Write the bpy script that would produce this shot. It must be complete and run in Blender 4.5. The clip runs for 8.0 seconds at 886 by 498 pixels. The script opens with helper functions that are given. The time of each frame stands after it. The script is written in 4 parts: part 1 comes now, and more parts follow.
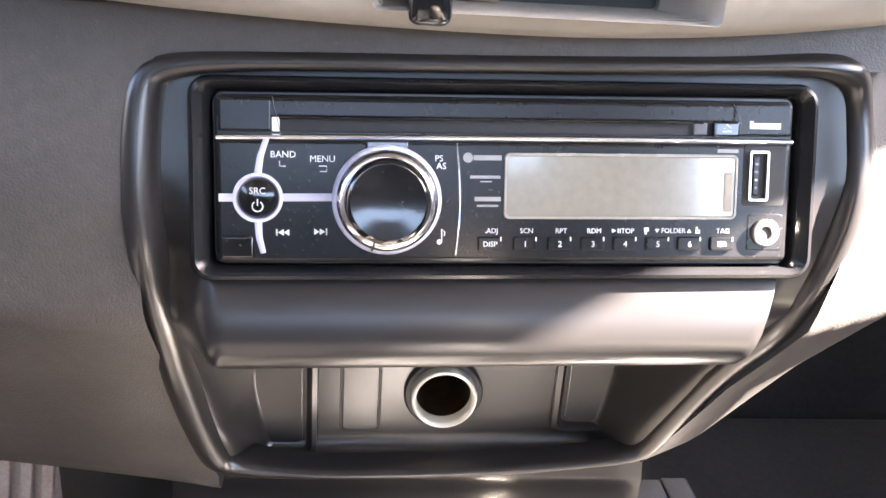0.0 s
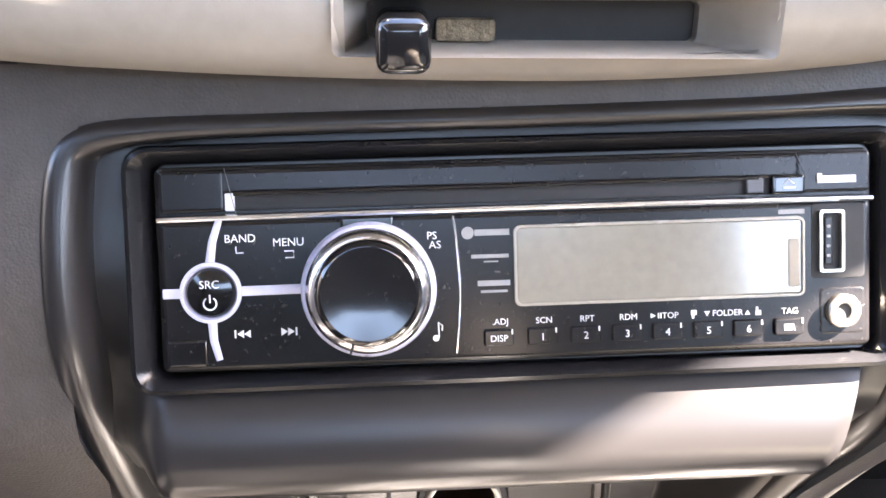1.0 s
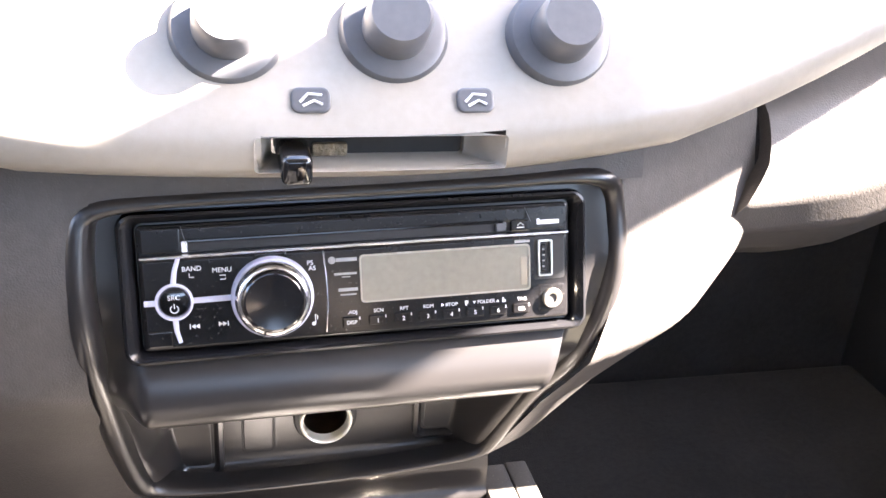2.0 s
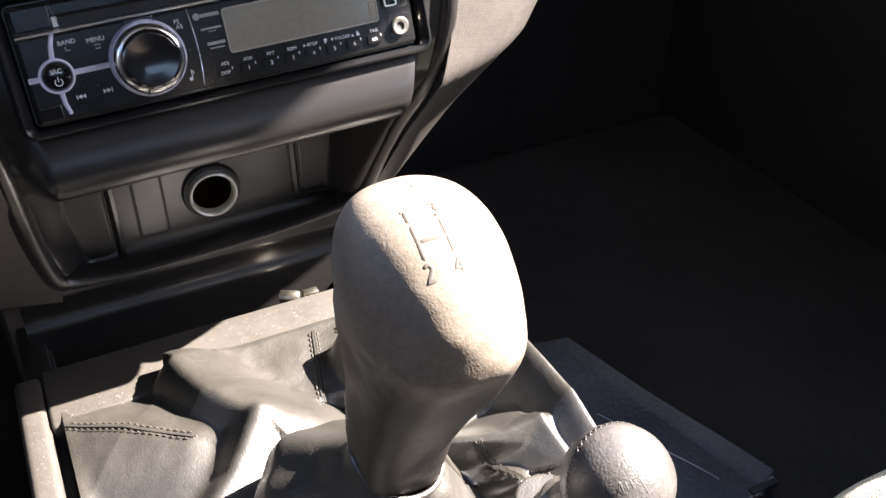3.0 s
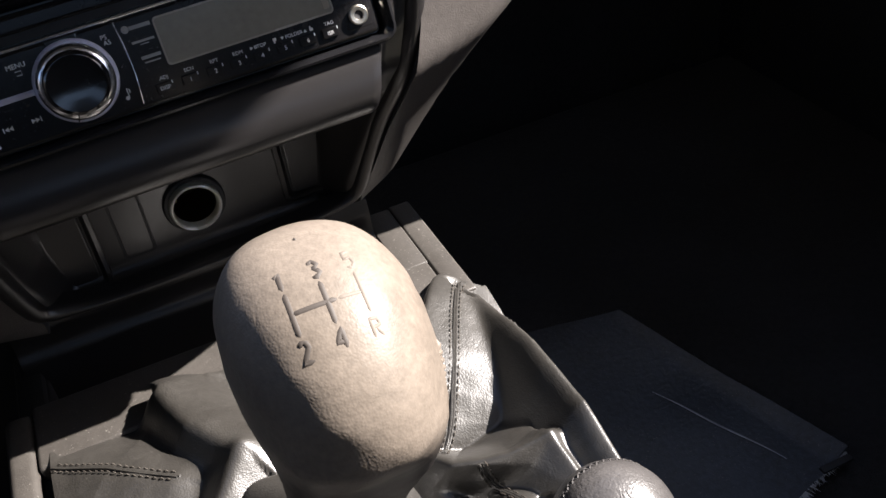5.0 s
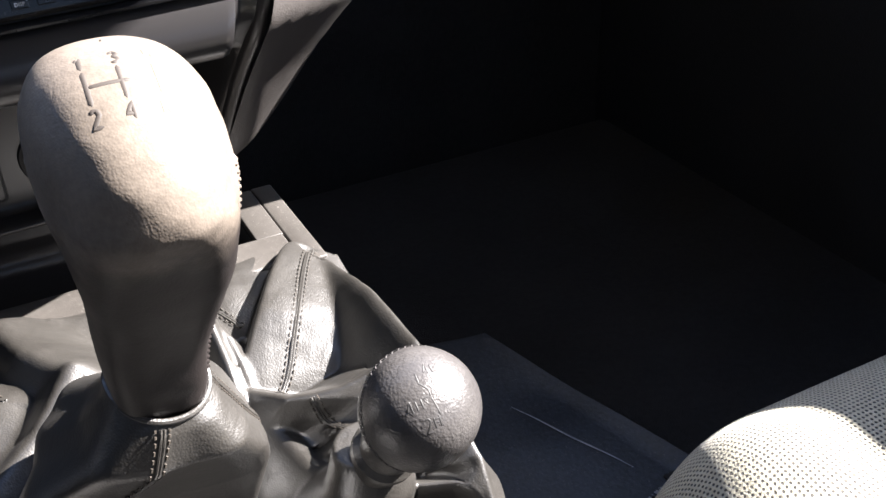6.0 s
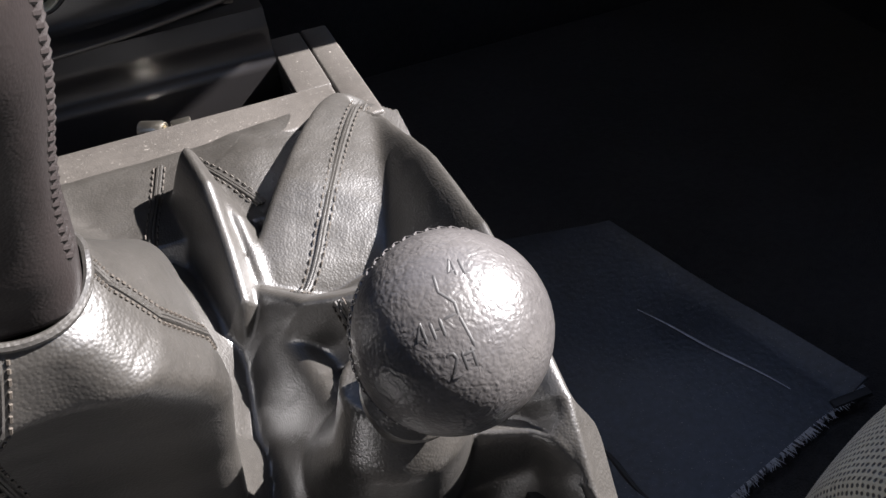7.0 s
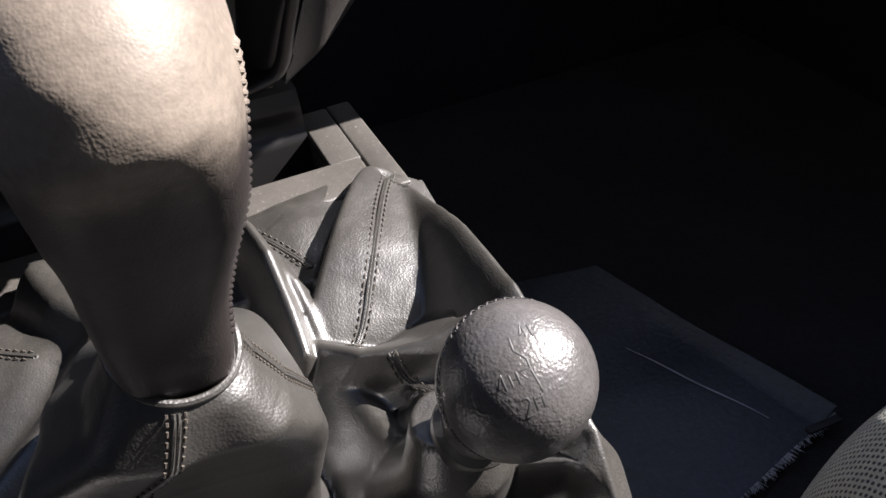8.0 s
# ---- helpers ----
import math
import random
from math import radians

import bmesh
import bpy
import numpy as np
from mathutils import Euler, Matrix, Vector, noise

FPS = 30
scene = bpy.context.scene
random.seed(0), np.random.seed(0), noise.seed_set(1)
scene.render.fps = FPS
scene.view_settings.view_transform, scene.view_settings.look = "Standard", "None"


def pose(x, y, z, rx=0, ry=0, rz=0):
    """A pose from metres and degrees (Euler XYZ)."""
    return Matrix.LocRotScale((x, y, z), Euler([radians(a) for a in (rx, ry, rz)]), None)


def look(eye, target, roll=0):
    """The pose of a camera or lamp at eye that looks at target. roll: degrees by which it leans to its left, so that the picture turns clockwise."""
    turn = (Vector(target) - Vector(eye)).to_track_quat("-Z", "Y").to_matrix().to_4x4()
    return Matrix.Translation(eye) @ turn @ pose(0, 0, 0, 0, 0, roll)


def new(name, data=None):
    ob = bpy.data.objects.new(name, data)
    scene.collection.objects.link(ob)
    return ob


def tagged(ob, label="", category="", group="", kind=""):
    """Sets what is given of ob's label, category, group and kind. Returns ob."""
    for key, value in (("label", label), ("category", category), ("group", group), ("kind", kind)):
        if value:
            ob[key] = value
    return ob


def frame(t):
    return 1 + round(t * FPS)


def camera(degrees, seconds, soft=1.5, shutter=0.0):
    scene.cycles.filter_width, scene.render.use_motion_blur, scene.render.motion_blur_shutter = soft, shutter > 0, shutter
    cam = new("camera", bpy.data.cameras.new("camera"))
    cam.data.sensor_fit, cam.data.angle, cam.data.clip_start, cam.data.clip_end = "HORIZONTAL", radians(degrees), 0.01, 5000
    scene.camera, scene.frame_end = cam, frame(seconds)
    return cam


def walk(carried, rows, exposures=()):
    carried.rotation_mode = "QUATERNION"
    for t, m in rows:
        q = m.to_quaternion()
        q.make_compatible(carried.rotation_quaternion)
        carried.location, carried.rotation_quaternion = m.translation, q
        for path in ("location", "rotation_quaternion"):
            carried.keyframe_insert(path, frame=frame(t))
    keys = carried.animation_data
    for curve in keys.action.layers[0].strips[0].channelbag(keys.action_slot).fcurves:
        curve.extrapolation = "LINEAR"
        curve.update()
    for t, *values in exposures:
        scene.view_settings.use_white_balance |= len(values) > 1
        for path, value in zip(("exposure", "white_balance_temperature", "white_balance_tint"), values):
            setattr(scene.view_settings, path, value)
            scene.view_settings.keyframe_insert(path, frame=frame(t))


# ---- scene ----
cam = camera(49.5, 8.0)
PATH = [
    (0, (-0.047, 0.138, 0.579), (0.15, 1.963, -0.217), 4.0),
    (0.5, (-0.037, 0.186, 0.572), (0.097, 2.024, -0.206), 1.9),
    (1, (-0.031, 0.191, 0.569), (0.079, 2.059, -0.138), 0.8),
    (1.2, (-0.03, 0.174, 0.579), (0.066, 2.045, -0.12), 0.3),
    (2.3, (-0.076, 0.019, 0.674), (0.523, 1.664, -0.294), 4.9),
    (2.5, (-0.088, -0.003, 0.671), (0.573, 1.571, -0.371), 4.2),
    (3, (-0.089, 0.002, 0.64), (0.62, 1.495, -0.486), -1.0),
    (3.5, (-0.033, 0.044, 0.617), (0.453, 1.598, -0.545), -8.6),
    (4, (-0.001, 0.069, 0.606), (0.306, 1.585, -0.662), -12.5),
    (4.2, (0.0, 0.078, 0.601), (0.266, 1.573, -0.701), -12.7),
    (5.3, (-0.042, -0.004, 0.639), (0.651, 1.49, -0.497), -4.9),
    (5.5, (-0.05, -0.025, 0.636), (0.755, 1.44, -0.462), -1.6),
    (5.7, (-0.047, -0.037, 0.619), (0.789, 1.435, -0.446), -0.6),
    (5.9, (-0.035, -0.032, 0.592), (0.757, 1.474, -0.458), -2.3),
    (6, (-0.027, -0.034, 0.583), (0.728, 1.496, -0.461), -2.4),
    (6.3, (0.002, -0.015, 0.543), (0.637, 1.58, -0.482), -4.3),
    (6.5, (0.024, 0.003, 0.522), (0.563, 1.592, -0.565), -6.1),
    (6.7, (0.034, 0.033, 0.499), (0.495, 1.566, -0.699), -8.0),
    (6.9, (0.035, 0.050, 0.4925), (0.475, 1.586, -0.716), -8.0),
    (7, (0.038, 0.056, 0.497), (0.464, 1.591, -0.713), -8.0),
    (7.5, (0.042, 0.062, 0.493), (0.47, 1.608, -0.702), -8.7),
    (8, (0.005, 0.028, 0.539), (0.515, 1.578, -0.617), -7.6),
]
walk(cam, [(t, look(eye, target, roll)) for t, eye, target, roll in PATH],
     exposures=((0, 6.25, 7200, 18), (1.2, 6.25, 7200, 18), (2.3, 6.0, 7200, 18), (2.5, 5.6, 7100, 17), (3, 4.1, 6900, 15), (3.5, 2.8, 6800, 14), (4.2, 2.3, 6800, 14), (5.3, 2.8, 6500, 14), (5.9, 3.4, 6400, 14), (6.3, 3.5, 6300, 14), (7, 2.95, 6250, 15), (7.5, 2.75, 6350, 15), (8, 2.6, 6350, 15)))

# ---- world, sun and sky ----
SUN = Vector((0.75, -0.115, 0.65)).normalized()
world = bpy.data.worlds.new("sky")
scene.world = world
world.use_nodes = True
wn = world.node_tree
sky = wn.nodes.new("ShaderNodeTexSky")
sky.sky_type = "NISHITA"
sky.sun_disc = False
sky.sun_elevation = math.asin(SUN.z)
sky.sun_rotation = math.atan2(SUN.x, SUN.y)
wn.nodes["Background"].inputs["Strength"].default_value = 0.05
wn.links.new(sky.outputs[0], wn.nodes["Background"].inputs["Color"])
sun = new("sun", bpy.data.lights.new("sun", "SUN"))
sun.data.energy = 5.0
sun.data.angle = radians(0.53)
sun.data.color = (1.0, 0.96, 0.90)
sun.matrix_world = look(SUN * 5, (0, 0, 0))


# ---- materials ----
def material(name, color, rough=0.5, metal=0.0, spec=0.5, grain=0.0, grain_scale=400.0, vary=0.15, vary_scale=18.0,
             color2=None, bump_kind="noise", coat=0.0, sheen=0.0, rough_vary=0.12, wrinkle=0.0, wrinkle_scale=60.0, dust=0.0):
    """A procedural surface: two scales of colour change, fine relief, uneven gloss."""
    m = bpy.data.materials.new(name)
    m.use_nodes = True
    n, l = m.node_tree.nodes, m.node_tree.links
    b = n["Principled BSDF"]
    b.inputs["Metallic"].default_value = metal
    b.inputs["Specular IOR Level"].default_value = spec
    b.inputs["Coat Weight"].default_value = coat
    b.inputs["Coat Roughness"].default_value = 0.08
    b.inputs["Sheen Weight"].default_value = sheen
    tc = n.new("ShaderNodeTexCoord")
    big = n.new("ShaderNodeTexNoise")
    big.inputs["Scale"].default_value = vary_scale
    big.inputs["Detail"].default_value = 6
    l.new(tc.outputs["Object"], big.inputs["Vector"])
    small = n.new("ShaderNodeTexNoise")
    small.inputs["Scale"].default_value = vary_scale * 14
    small.inputs["Detail"].default_value = 3
    l.new(tc.outputs["Object"], small.inputs["Vector"])
    add = n.new("ShaderNodeMath")
    add.operation = "MULTIPLY_ADD"
    l.new(small.outputs["Fac"], add.inputs[0])
    add.inputs[1].default_value = 0.4
    scaled = n.new("ShaderNodeMath")
    scaled.operation = "MULTIPLY"
    scaled.inputs[1].default_value = 0.6
    l.new(big.outputs["Fac"], scaled.inputs[0])
    l.new(scaled.outputs[0], add.inputs[2])
    ramp = n.new("ShaderNodeValToRGB")
    c1 = [max(0.0, c * (1 - vary)) for c in color]
    c2 = color2 or [min(1.0, c * (1 + vary)) for c in color]
    ramp.color_ramp.elements[0].position, ramp.color_ramp.elements[1].position = 0.36, 0.64
    ramp.color_ramp.elements[0].color = (*c1, 1)
    ramp.color_ramp.elements[1].color = (*c2, 1)
    l.new(add.outputs[0], ramp.inputs["Fac"])
    colour_out = ramp.outputs["Color"]
    if dust > 0:
        specks = n.new("ShaderNodeTexNoise")
        specks.inputs["Scale"].default_value = 900
        specks.inputs["Detail"].default_value = 2
        l.new(tc.outputs["Object"], specks.inputs["Vector"])
        cut = n.new("ShaderNodeMapRange")
        cut.inputs["From Min"].default_value, cut.inputs["From Max"].default_value = 0.68, 0.74
        cut.inputs["To Max"].default_value = dust
        l.new(specks.outputs["Fac"], cut.inputs["Value"])
        mix = n.new("ShaderNodeMix")
        mix.data_type = "RGBA"
        l.new(cut.outputs[0], mix.inputs[0])
        l.new(colour_out, mix.inputs[6])
        mix.inputs[7].default_value = (0.45, 0.42, 0.38, 1)
        colour_out = mix.outputs[2]
    l.new(colour_out, b.inputs["Base Color"])
    rr = n.new("ShaderNodeMapRange")
    rr.inputs["To Min"].default_value = max(0.02, rough - rough_vary)
    rr.inputs["To Max"].default_value = min(1.0, rough + rough_vary)
    l.new(big.outputs["Fac"], rr.inputs["Value"])
    l.new(rr.outputs[0], b.inputs["Roughness"])
    last = None
    if grain > 0:
        if bump_kind == "leather":
            tex = n.new("ShaderNodeTexVoronoi")
            tex.feature = "SMOOTH_F1"
            tex.inputs["Smoothness"].default_value = 0.4
            height = tex.outputs["Distance"]
        else:
            tex = n.new("ShaderNodeTexNoise")
            tex.inputs["Detail"].default_value = 3
            height = tex.outputs["Fac"]
        tex.inputs["Scale"].default_value = grain_scale
        l.new(tc.outputs["Object"], tex.inputs["Vector"])
        bump = n.new("ShaderNodeBump")
        bump.inputs["Strength"].default_value = 1.0
        bump.inputs["Distance"].default_value = grain
        bump.invert = bump_kind == "leather"
        l.new(height, bump.inputs["Height"])
        last = bump
    if wrinkle > 0:
        tex = n.new("ShaderNodeTexNoise")
        tex.inputs["Scale"].default_value = wrinkle_scale
        tex.inputs["Detail"].default_value = 5
        tex.inputs["Distortion"].default_value = 1.2
        l.new(tc.outputs["Object"], tex.inputs["Vector"])
        bump = n.new("ShaderNodeBump")
        bump.inputs["Distance"].default_value = wrinkle
        l.new(tex.outputs["Fac"], bump.inputs["Height"])
        if last:
            l.new(last.outputs[0], bump.inputs["Normal"])
        last = bump
    if last:
        l.new(last.outputs[0], b.inputs["Normal"])
    return m


M_DASH = material("dash_grain_plastic", (0.052, 0.0465, 0.0435), 0.46, grain=0.00010, grain_scale=1300, vary=0.18, dust=0.05, bump_kind="leather")
M_BEZEL = material("smooth_dark_plastic", (0.016, 0.0148, 0.0150), 0.29, spec=0.6, vary=0.02, rough_vary=0.005)
M_SILVER = material("beige_silver_plastic", (0.26, 0.238, 0.212), 0.38, grain=0.00002, grain_scale=1500, vary=0.08)
M_GLOSS = material("gloss_black_plastic", (0.006, 0.006, 0.007), 0.12, coat=0.4, vary=0.3, rough_vary=0.06, dust=0.06)
M_FACE = material("radio_face_black", (0.008, 0.0075, 0.008), 0.24, spec=0.35, vary=0.3, rough_vary=0.08, dust=0.08)
M_RING = material("satin_black_trim", (0.008, 0.008, 0.009), 0.22, spec=0.3, vary=0.02, rough_vary=0.005)
M_CHROME = material("chrome", (0.80, 0.80, 0.82), 0.22, metal=1.0, vary=0.05, rough_vary=0.05)
M_LILAC = material("pale_lilac_inlay", (0.50, 0.50, 0.62), 0.3, vary=0.06)
M_PRINT = material("pale_print", (0.62, 0.62, 0.63), 0.5, vary=0.06)
M_DIM = material("dim_print", (0.24, 0.24, 0.245), 0.5, vary=0.1)
M_DISPLAY = material("unlit_display", (0.20, 0.188, 0.155), 0.16, coat=1.0, vary=0.10, vary_scale=25, rough_vary=0.06)
M_METAL = material("worn_metal", (0.62, 0.58, 0.50), 0.3, metal=1.0, vary=0.12)
M_BRIGHT = material("bright_plated_metal", (0.90, 0.86, 0.76), 0.38, metal=0.55, vary=0.08)
M_BRASS = material("tarnished_brass", (0.34, 0.25, 0.12), 0.4, metal=1.0, vary=0.35, vary_scale=90)
M_BARREL = material("dark_tarnished_metal", (0.10, 0.075, 0.05), 0.45, metal=1.0, vary=0.4, vary_scale=120)
M_HOLE = material("dark_cavity", (0.012, 0.012, 0.013), 0.6, vary=0.3)
M_LEATHER = material("boot_leather", (0.0210, 0.0192, 0.0168), 0.40, spec=0.9, grain=0.00009, grain_scale=1200, vary=0.2, vary_scale=25, bump_kind="leather", wrinkle=0.00022, wrinkle_scale=95, dust=0.06)
M_KNOB = material("worn_shaded_knob_leather", (0.125, 0.104, 0.085), 0.5, spec=0.25, grain=0.00004, grain_scale=1500, vary=0.22, vary_scale=40, bump_kind="leather", wrinkle=0.00009, wrinkle_scale=260)


def wear_shade_knob(m):
    """The handled head of the knob is worn pale; the dark brown stalk is deepened to carry its shade."""
    n, l = m.node_tree.nodes, m.node_tree.links
    b = n["Principled BSDF"]
    old = b.inputs["Base Color"].links[0].from_socket
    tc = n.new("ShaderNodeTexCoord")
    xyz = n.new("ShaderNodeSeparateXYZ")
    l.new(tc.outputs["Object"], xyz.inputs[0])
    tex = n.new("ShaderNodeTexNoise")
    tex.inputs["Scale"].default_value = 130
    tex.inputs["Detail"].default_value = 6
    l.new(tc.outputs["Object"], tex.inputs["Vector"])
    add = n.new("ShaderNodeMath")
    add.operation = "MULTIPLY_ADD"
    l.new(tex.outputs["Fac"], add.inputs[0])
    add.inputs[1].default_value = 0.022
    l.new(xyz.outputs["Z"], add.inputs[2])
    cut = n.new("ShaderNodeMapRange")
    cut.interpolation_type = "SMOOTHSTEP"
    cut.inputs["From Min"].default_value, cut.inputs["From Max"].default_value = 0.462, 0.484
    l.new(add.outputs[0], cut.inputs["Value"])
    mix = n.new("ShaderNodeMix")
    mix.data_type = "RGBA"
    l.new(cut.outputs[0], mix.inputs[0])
    # near-black stalk: brown leather with the head's shade put into the colour
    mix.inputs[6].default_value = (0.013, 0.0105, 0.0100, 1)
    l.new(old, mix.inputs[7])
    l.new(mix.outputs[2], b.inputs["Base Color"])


wear_shade_knob(M_KNOB)
M_BALL = material("ball_knob_leather", (0.048, 0.045, 0.044), 0.34, spec=0.45, grain=0.00009, grain_scale=1100, vary=0.2, vary_scale=35, bump_kind="leather", wrinkle=0.00028, wrinkle_scale=330)
M_WORNGROOVE = material("rubbed_groove", (0.10, 0.082, 0.066), 0.7, vary=0.2)
# dark strokes that draw the engraved shift pattern
M_GROOVE = material("dark_groove", (0.030, 0.023, 0.018), 0.7, vary=0.2)
# ball marks: the shade of the grooves is put into the stroke colour
M_BALLGROOVE = material("shadowed_groove", (0.014, 0.013, 0.013), 0.6, vary=0.2)
M_DARKTHREAD = material("dark_stitch_thread", (0.030, 0.024, 0.018), 0.7, vary=0.2)
M_CONSOLE = material("console_plastic", (0.040, 0.036, 0.032), 0.5, grain=0.00015, grain_scale=1400, vary=0.15, dust=0.3)
M_TUNNEL = material("console_side_plastic", (0.013, 0.0125, 0.0125), 0.5, grain=0.0002, grain_scale=1200, vary=0.2)
M_CARPET = material("black_carpet", (0.020, 0.019, 0.020), 0.95, grain=0.002, grain_scale=700, vary=0.4, vary_scale=12)
M_MAT = material("dusty_blue_black_mat", (0.030, 0.036, 0.049), 0.36, grain=0.0004, grain_scale=260, vary=0.4, vary_scale=14, dust=0.35)
M_MATEDGE = material("frayed_pale_edge", (0.30, 0.32, 0.36), 0.6, vary=0.3, vary_scale=60)
# pale base colour stands in for sun that misses the pedal
M_RIB = material("ribbed_rubber", (0.62, 0.52, 0.46), 0.6, vary=0.2, vary_scale=40)
M_TRIM = material("cabin_trim", (0.028, 0.027, 0.027), 0.6, grain=0.0004, grain_scale=600, vary=0.2)
M_ROOF = material("headliner", (0.16, 0.152, 0.14), 0.9, grain=0.0008, grain_scale=500, vary=0.08)
M_GROUND = material("dusty_asphalt", (0.13, 0.122, 0.11), 0.9, grain=0.01, grain_scale=40, vary=0.3, vary_scale=2)


def seat_fabric():
    """Cream mesh fabric with rows of dark holes."""
    m = material("perforated_seat_fabric", (0.42, 0.388, 0.29), 0.8, grain=0.0005, grain_scale=900, vary=0.12, vary_scale=20, sheen=0.2)
    n, l = m.node_tree.nodes, m.node_tree.links
    b = n["Principled BSDF"]
    old = b.inputs["Base Color"].links[0].from_socket
    tc = n.new("ShaderNodeTexCoord")
    mp = n.new("ShaderNodeMapping")
    mp.inputs["Scale"].default_value = (430, 430, 430)
    l.new(tc.outputs["UV"], mp.inputs["Vector"])
    vor = n.new("ShaderNodeTexVoronoi")
    vor.voronoi_dimensions = "2D"
    vor.inputs["Scale"].default_value = 1.0
    vor.inputs["Randomness"].default_value = 0.12
    l.new(mp.outputs[0], vor.inputs["Vector"])
    cut = n.new("ShaderNodeMapRange")
    cut.inputs["From Min"].default_value, cut.inputs["From Max"].default_value = 0.22, 0.34
    l.new(vor.outputs["Distance"], cut.inputs["Value"])
    mix = n.new("ShaderNodeMix")
    mix.data_type = "RGBA"
    l.new(cut.outputs[0], mix.inputs[0])
    mix.inputs[6].default_value = (0.05, 0.045, 0.04, 1)
    l.new(old, mix.inputs[7])
    l.new(mix.outputs[2], b.inputs["Base Color"])
    bump = n.new("ShaderNodeBump")
    bump.inputs["Distance"].default_value = 0.0012
    l.new(cut.outputs[0], bump.inputs["Height"])
    l.new(b.inputs["Normal"].links[0].from_socket, bump.inputs["Normal"])
    l.new(bump.outputs[0], b.inputs["Normal"])
    return m


M_SEAT = seat_fabric()


# ---- mesh helpers ----
def part(name, bm, mat, parent=None, label="", sharp=40, smooth=True):
    """Links a bmesh as one mesh object, under a thing or part if given."""
    me = bpy.data.meshes.new(name)
    bmesh.ops.recalc_face_normals(bm, faces=bm.faces)
    bm.to_mesh(me)
    bm.free()
    me.materials.append(mat)
    if smooth:
        me.polygons.foreach_set("use_smooth", [True] * len(me.polygons))
        me.set_sharp_from_angle(angle=radians(sharp))
    ob = new(name, me)
    if parent:
        ob.parent = parent
    if label:
        tagged(ob, label)
    return ob


def thing(name, label, category, group="", kind=""):
    return tagged(new(name), label, category, group, kind)


def box(x0, x1, y0, y1, z0, z1, bevel=0.002, seg=2, m=None):
    bm = bmesh.new()
    bmesh.ops.create_cube(bm, size=1)
    for v in bm.verts:
        v.co = Vector((x0 + (v.co.x + 0.5) * (x1 - x0), y0 + (v.co.y + 0.5) * (y1 - y0), z0 + (v.co.z + 0.5) * (z1 - z0)))
    if bevel:
        bmesh.ops.bevel(bm, geom=bm.edges[:], offset=bevel, segments=seg, profile=0.5, affect="EDGES")
    if m:
        bm.transform(m)
    return bm


def grid(rows, closed=False, cap=False):
    """A sheet from rows of points, each row as long as the others."""
    bm = bmesh.new()
    vs = [[bm.verts.new(p) for p in row] for row in rows]
    for a, b in zip(vs, vs[1:]):
        n = len(a)
        for i in range(n if closed else n - 1):
            j = (i + 1) % n
            bm.faces.new((a[i], a[j], b[j], b[i]))
    if cap:
        bm.faces.new(vs[0][::-1])
        bm.faces.new(vs[-1])
    return bm


def thicken(bm, d):
    """Gives a sheet a thickness d."""
    bmesh.ops.recalc_face_normals(bm, faces=bm.faces)
    bmesh.ops.solidify(bm, geom=bm.faces[:], thickness=d)
    return bm


def tube(points, radius, sides=8, closed=False, flat=1.0, up=Vector((0, 0, 1)), taper=False):
    """A round bar along points; radius may be a list; flat squeezes it along up."""
    pts = [Vector(p) for p in points]
    rows = []
    n = len(pts)
    for i, p in enumerate(pts):
        a = pts[(i - 1) % n] if closed else pts[max(i - 1, 0)]
        b = pts[(i + 1) % n] if closed else pts[min(i + 1, n - 1)]
        t = (b - a).normalized()
        s = t.cross(up)
        s = s.normalized() if s.length > 1e-6 else t.orthogonal().normalized()
        w = s.cross(t).normalized()
        r = radius[i] if isinstance(radius, (list, tuple)) else radius
        if taper and not closed and i in (0, n - 1):
            r *= 0.4
        rows.append([p + s * (r * math.cos(2 * math.pi * k / sides)) + w * (r * flat * math.sin(2 * math.pi * k / sides)) for k in range(sides)])
    if closed:
        rows.append(rows[0])
        bm = grid(rows, True)
        bmesh.ops.remove_doubles(bm, verts=bm.verts[:], dist=1e-7)
        return bm
    return grid(rows, True, True)


def join(*bms):
    out = bms[0]
    for b in bms[1:]:
        me = bpy.data.meshes.new("temp")
        b.to_mesh(me)
        b.free()
        out.from_mesh(me)
        bpy.data.meshes.remove(me)
    return out


def smooth_line(pts, per=8, closed=False):
    """A rounded curve through points."""
    p = [Vector(q) for q in pts]
    n, out = len(p), []
    for i in range(n if closed else n - 1):
        if closed:
            a, b, c, d = p[i - 1], p[i], p[(i + 1) % n], p[(i + 2) % n]
        else:
            a, b, c, d = p[max(i - 1, 0)], p[i], p[i + 1], p[min(i + 2, n - 1)]
        for k in range(per):
            t = k / per
            out.append(0.5 * (2 * b + (c - a) * t + (2 * a - 5 * b + 4 * c - d) * t * t + (3 * b - a - 3 * c + d) * t ** 3))
    if not closed:
        out.append(p[-1])
    return out


def rounded_rect(w, h, r, seg=6):
    """Points of a rounded rectangle about the origin, anticlockwise."""
    out = []
    for cx, cy, a0 in ((w / 2 - r, h / 2 - r, 0), (-w / 2 + r, h / 2 - r, 90), (-w / 2 + r, -h / 2 + r, 180), (w / 2 - r, -h / 2 + r, 270)):
        for k in range(seg + 1):
            a = radians(a0 + 90 * k / seg)
            out.append((cx + r * math.cos(a), cy + r * math.sin(a)))
    return out


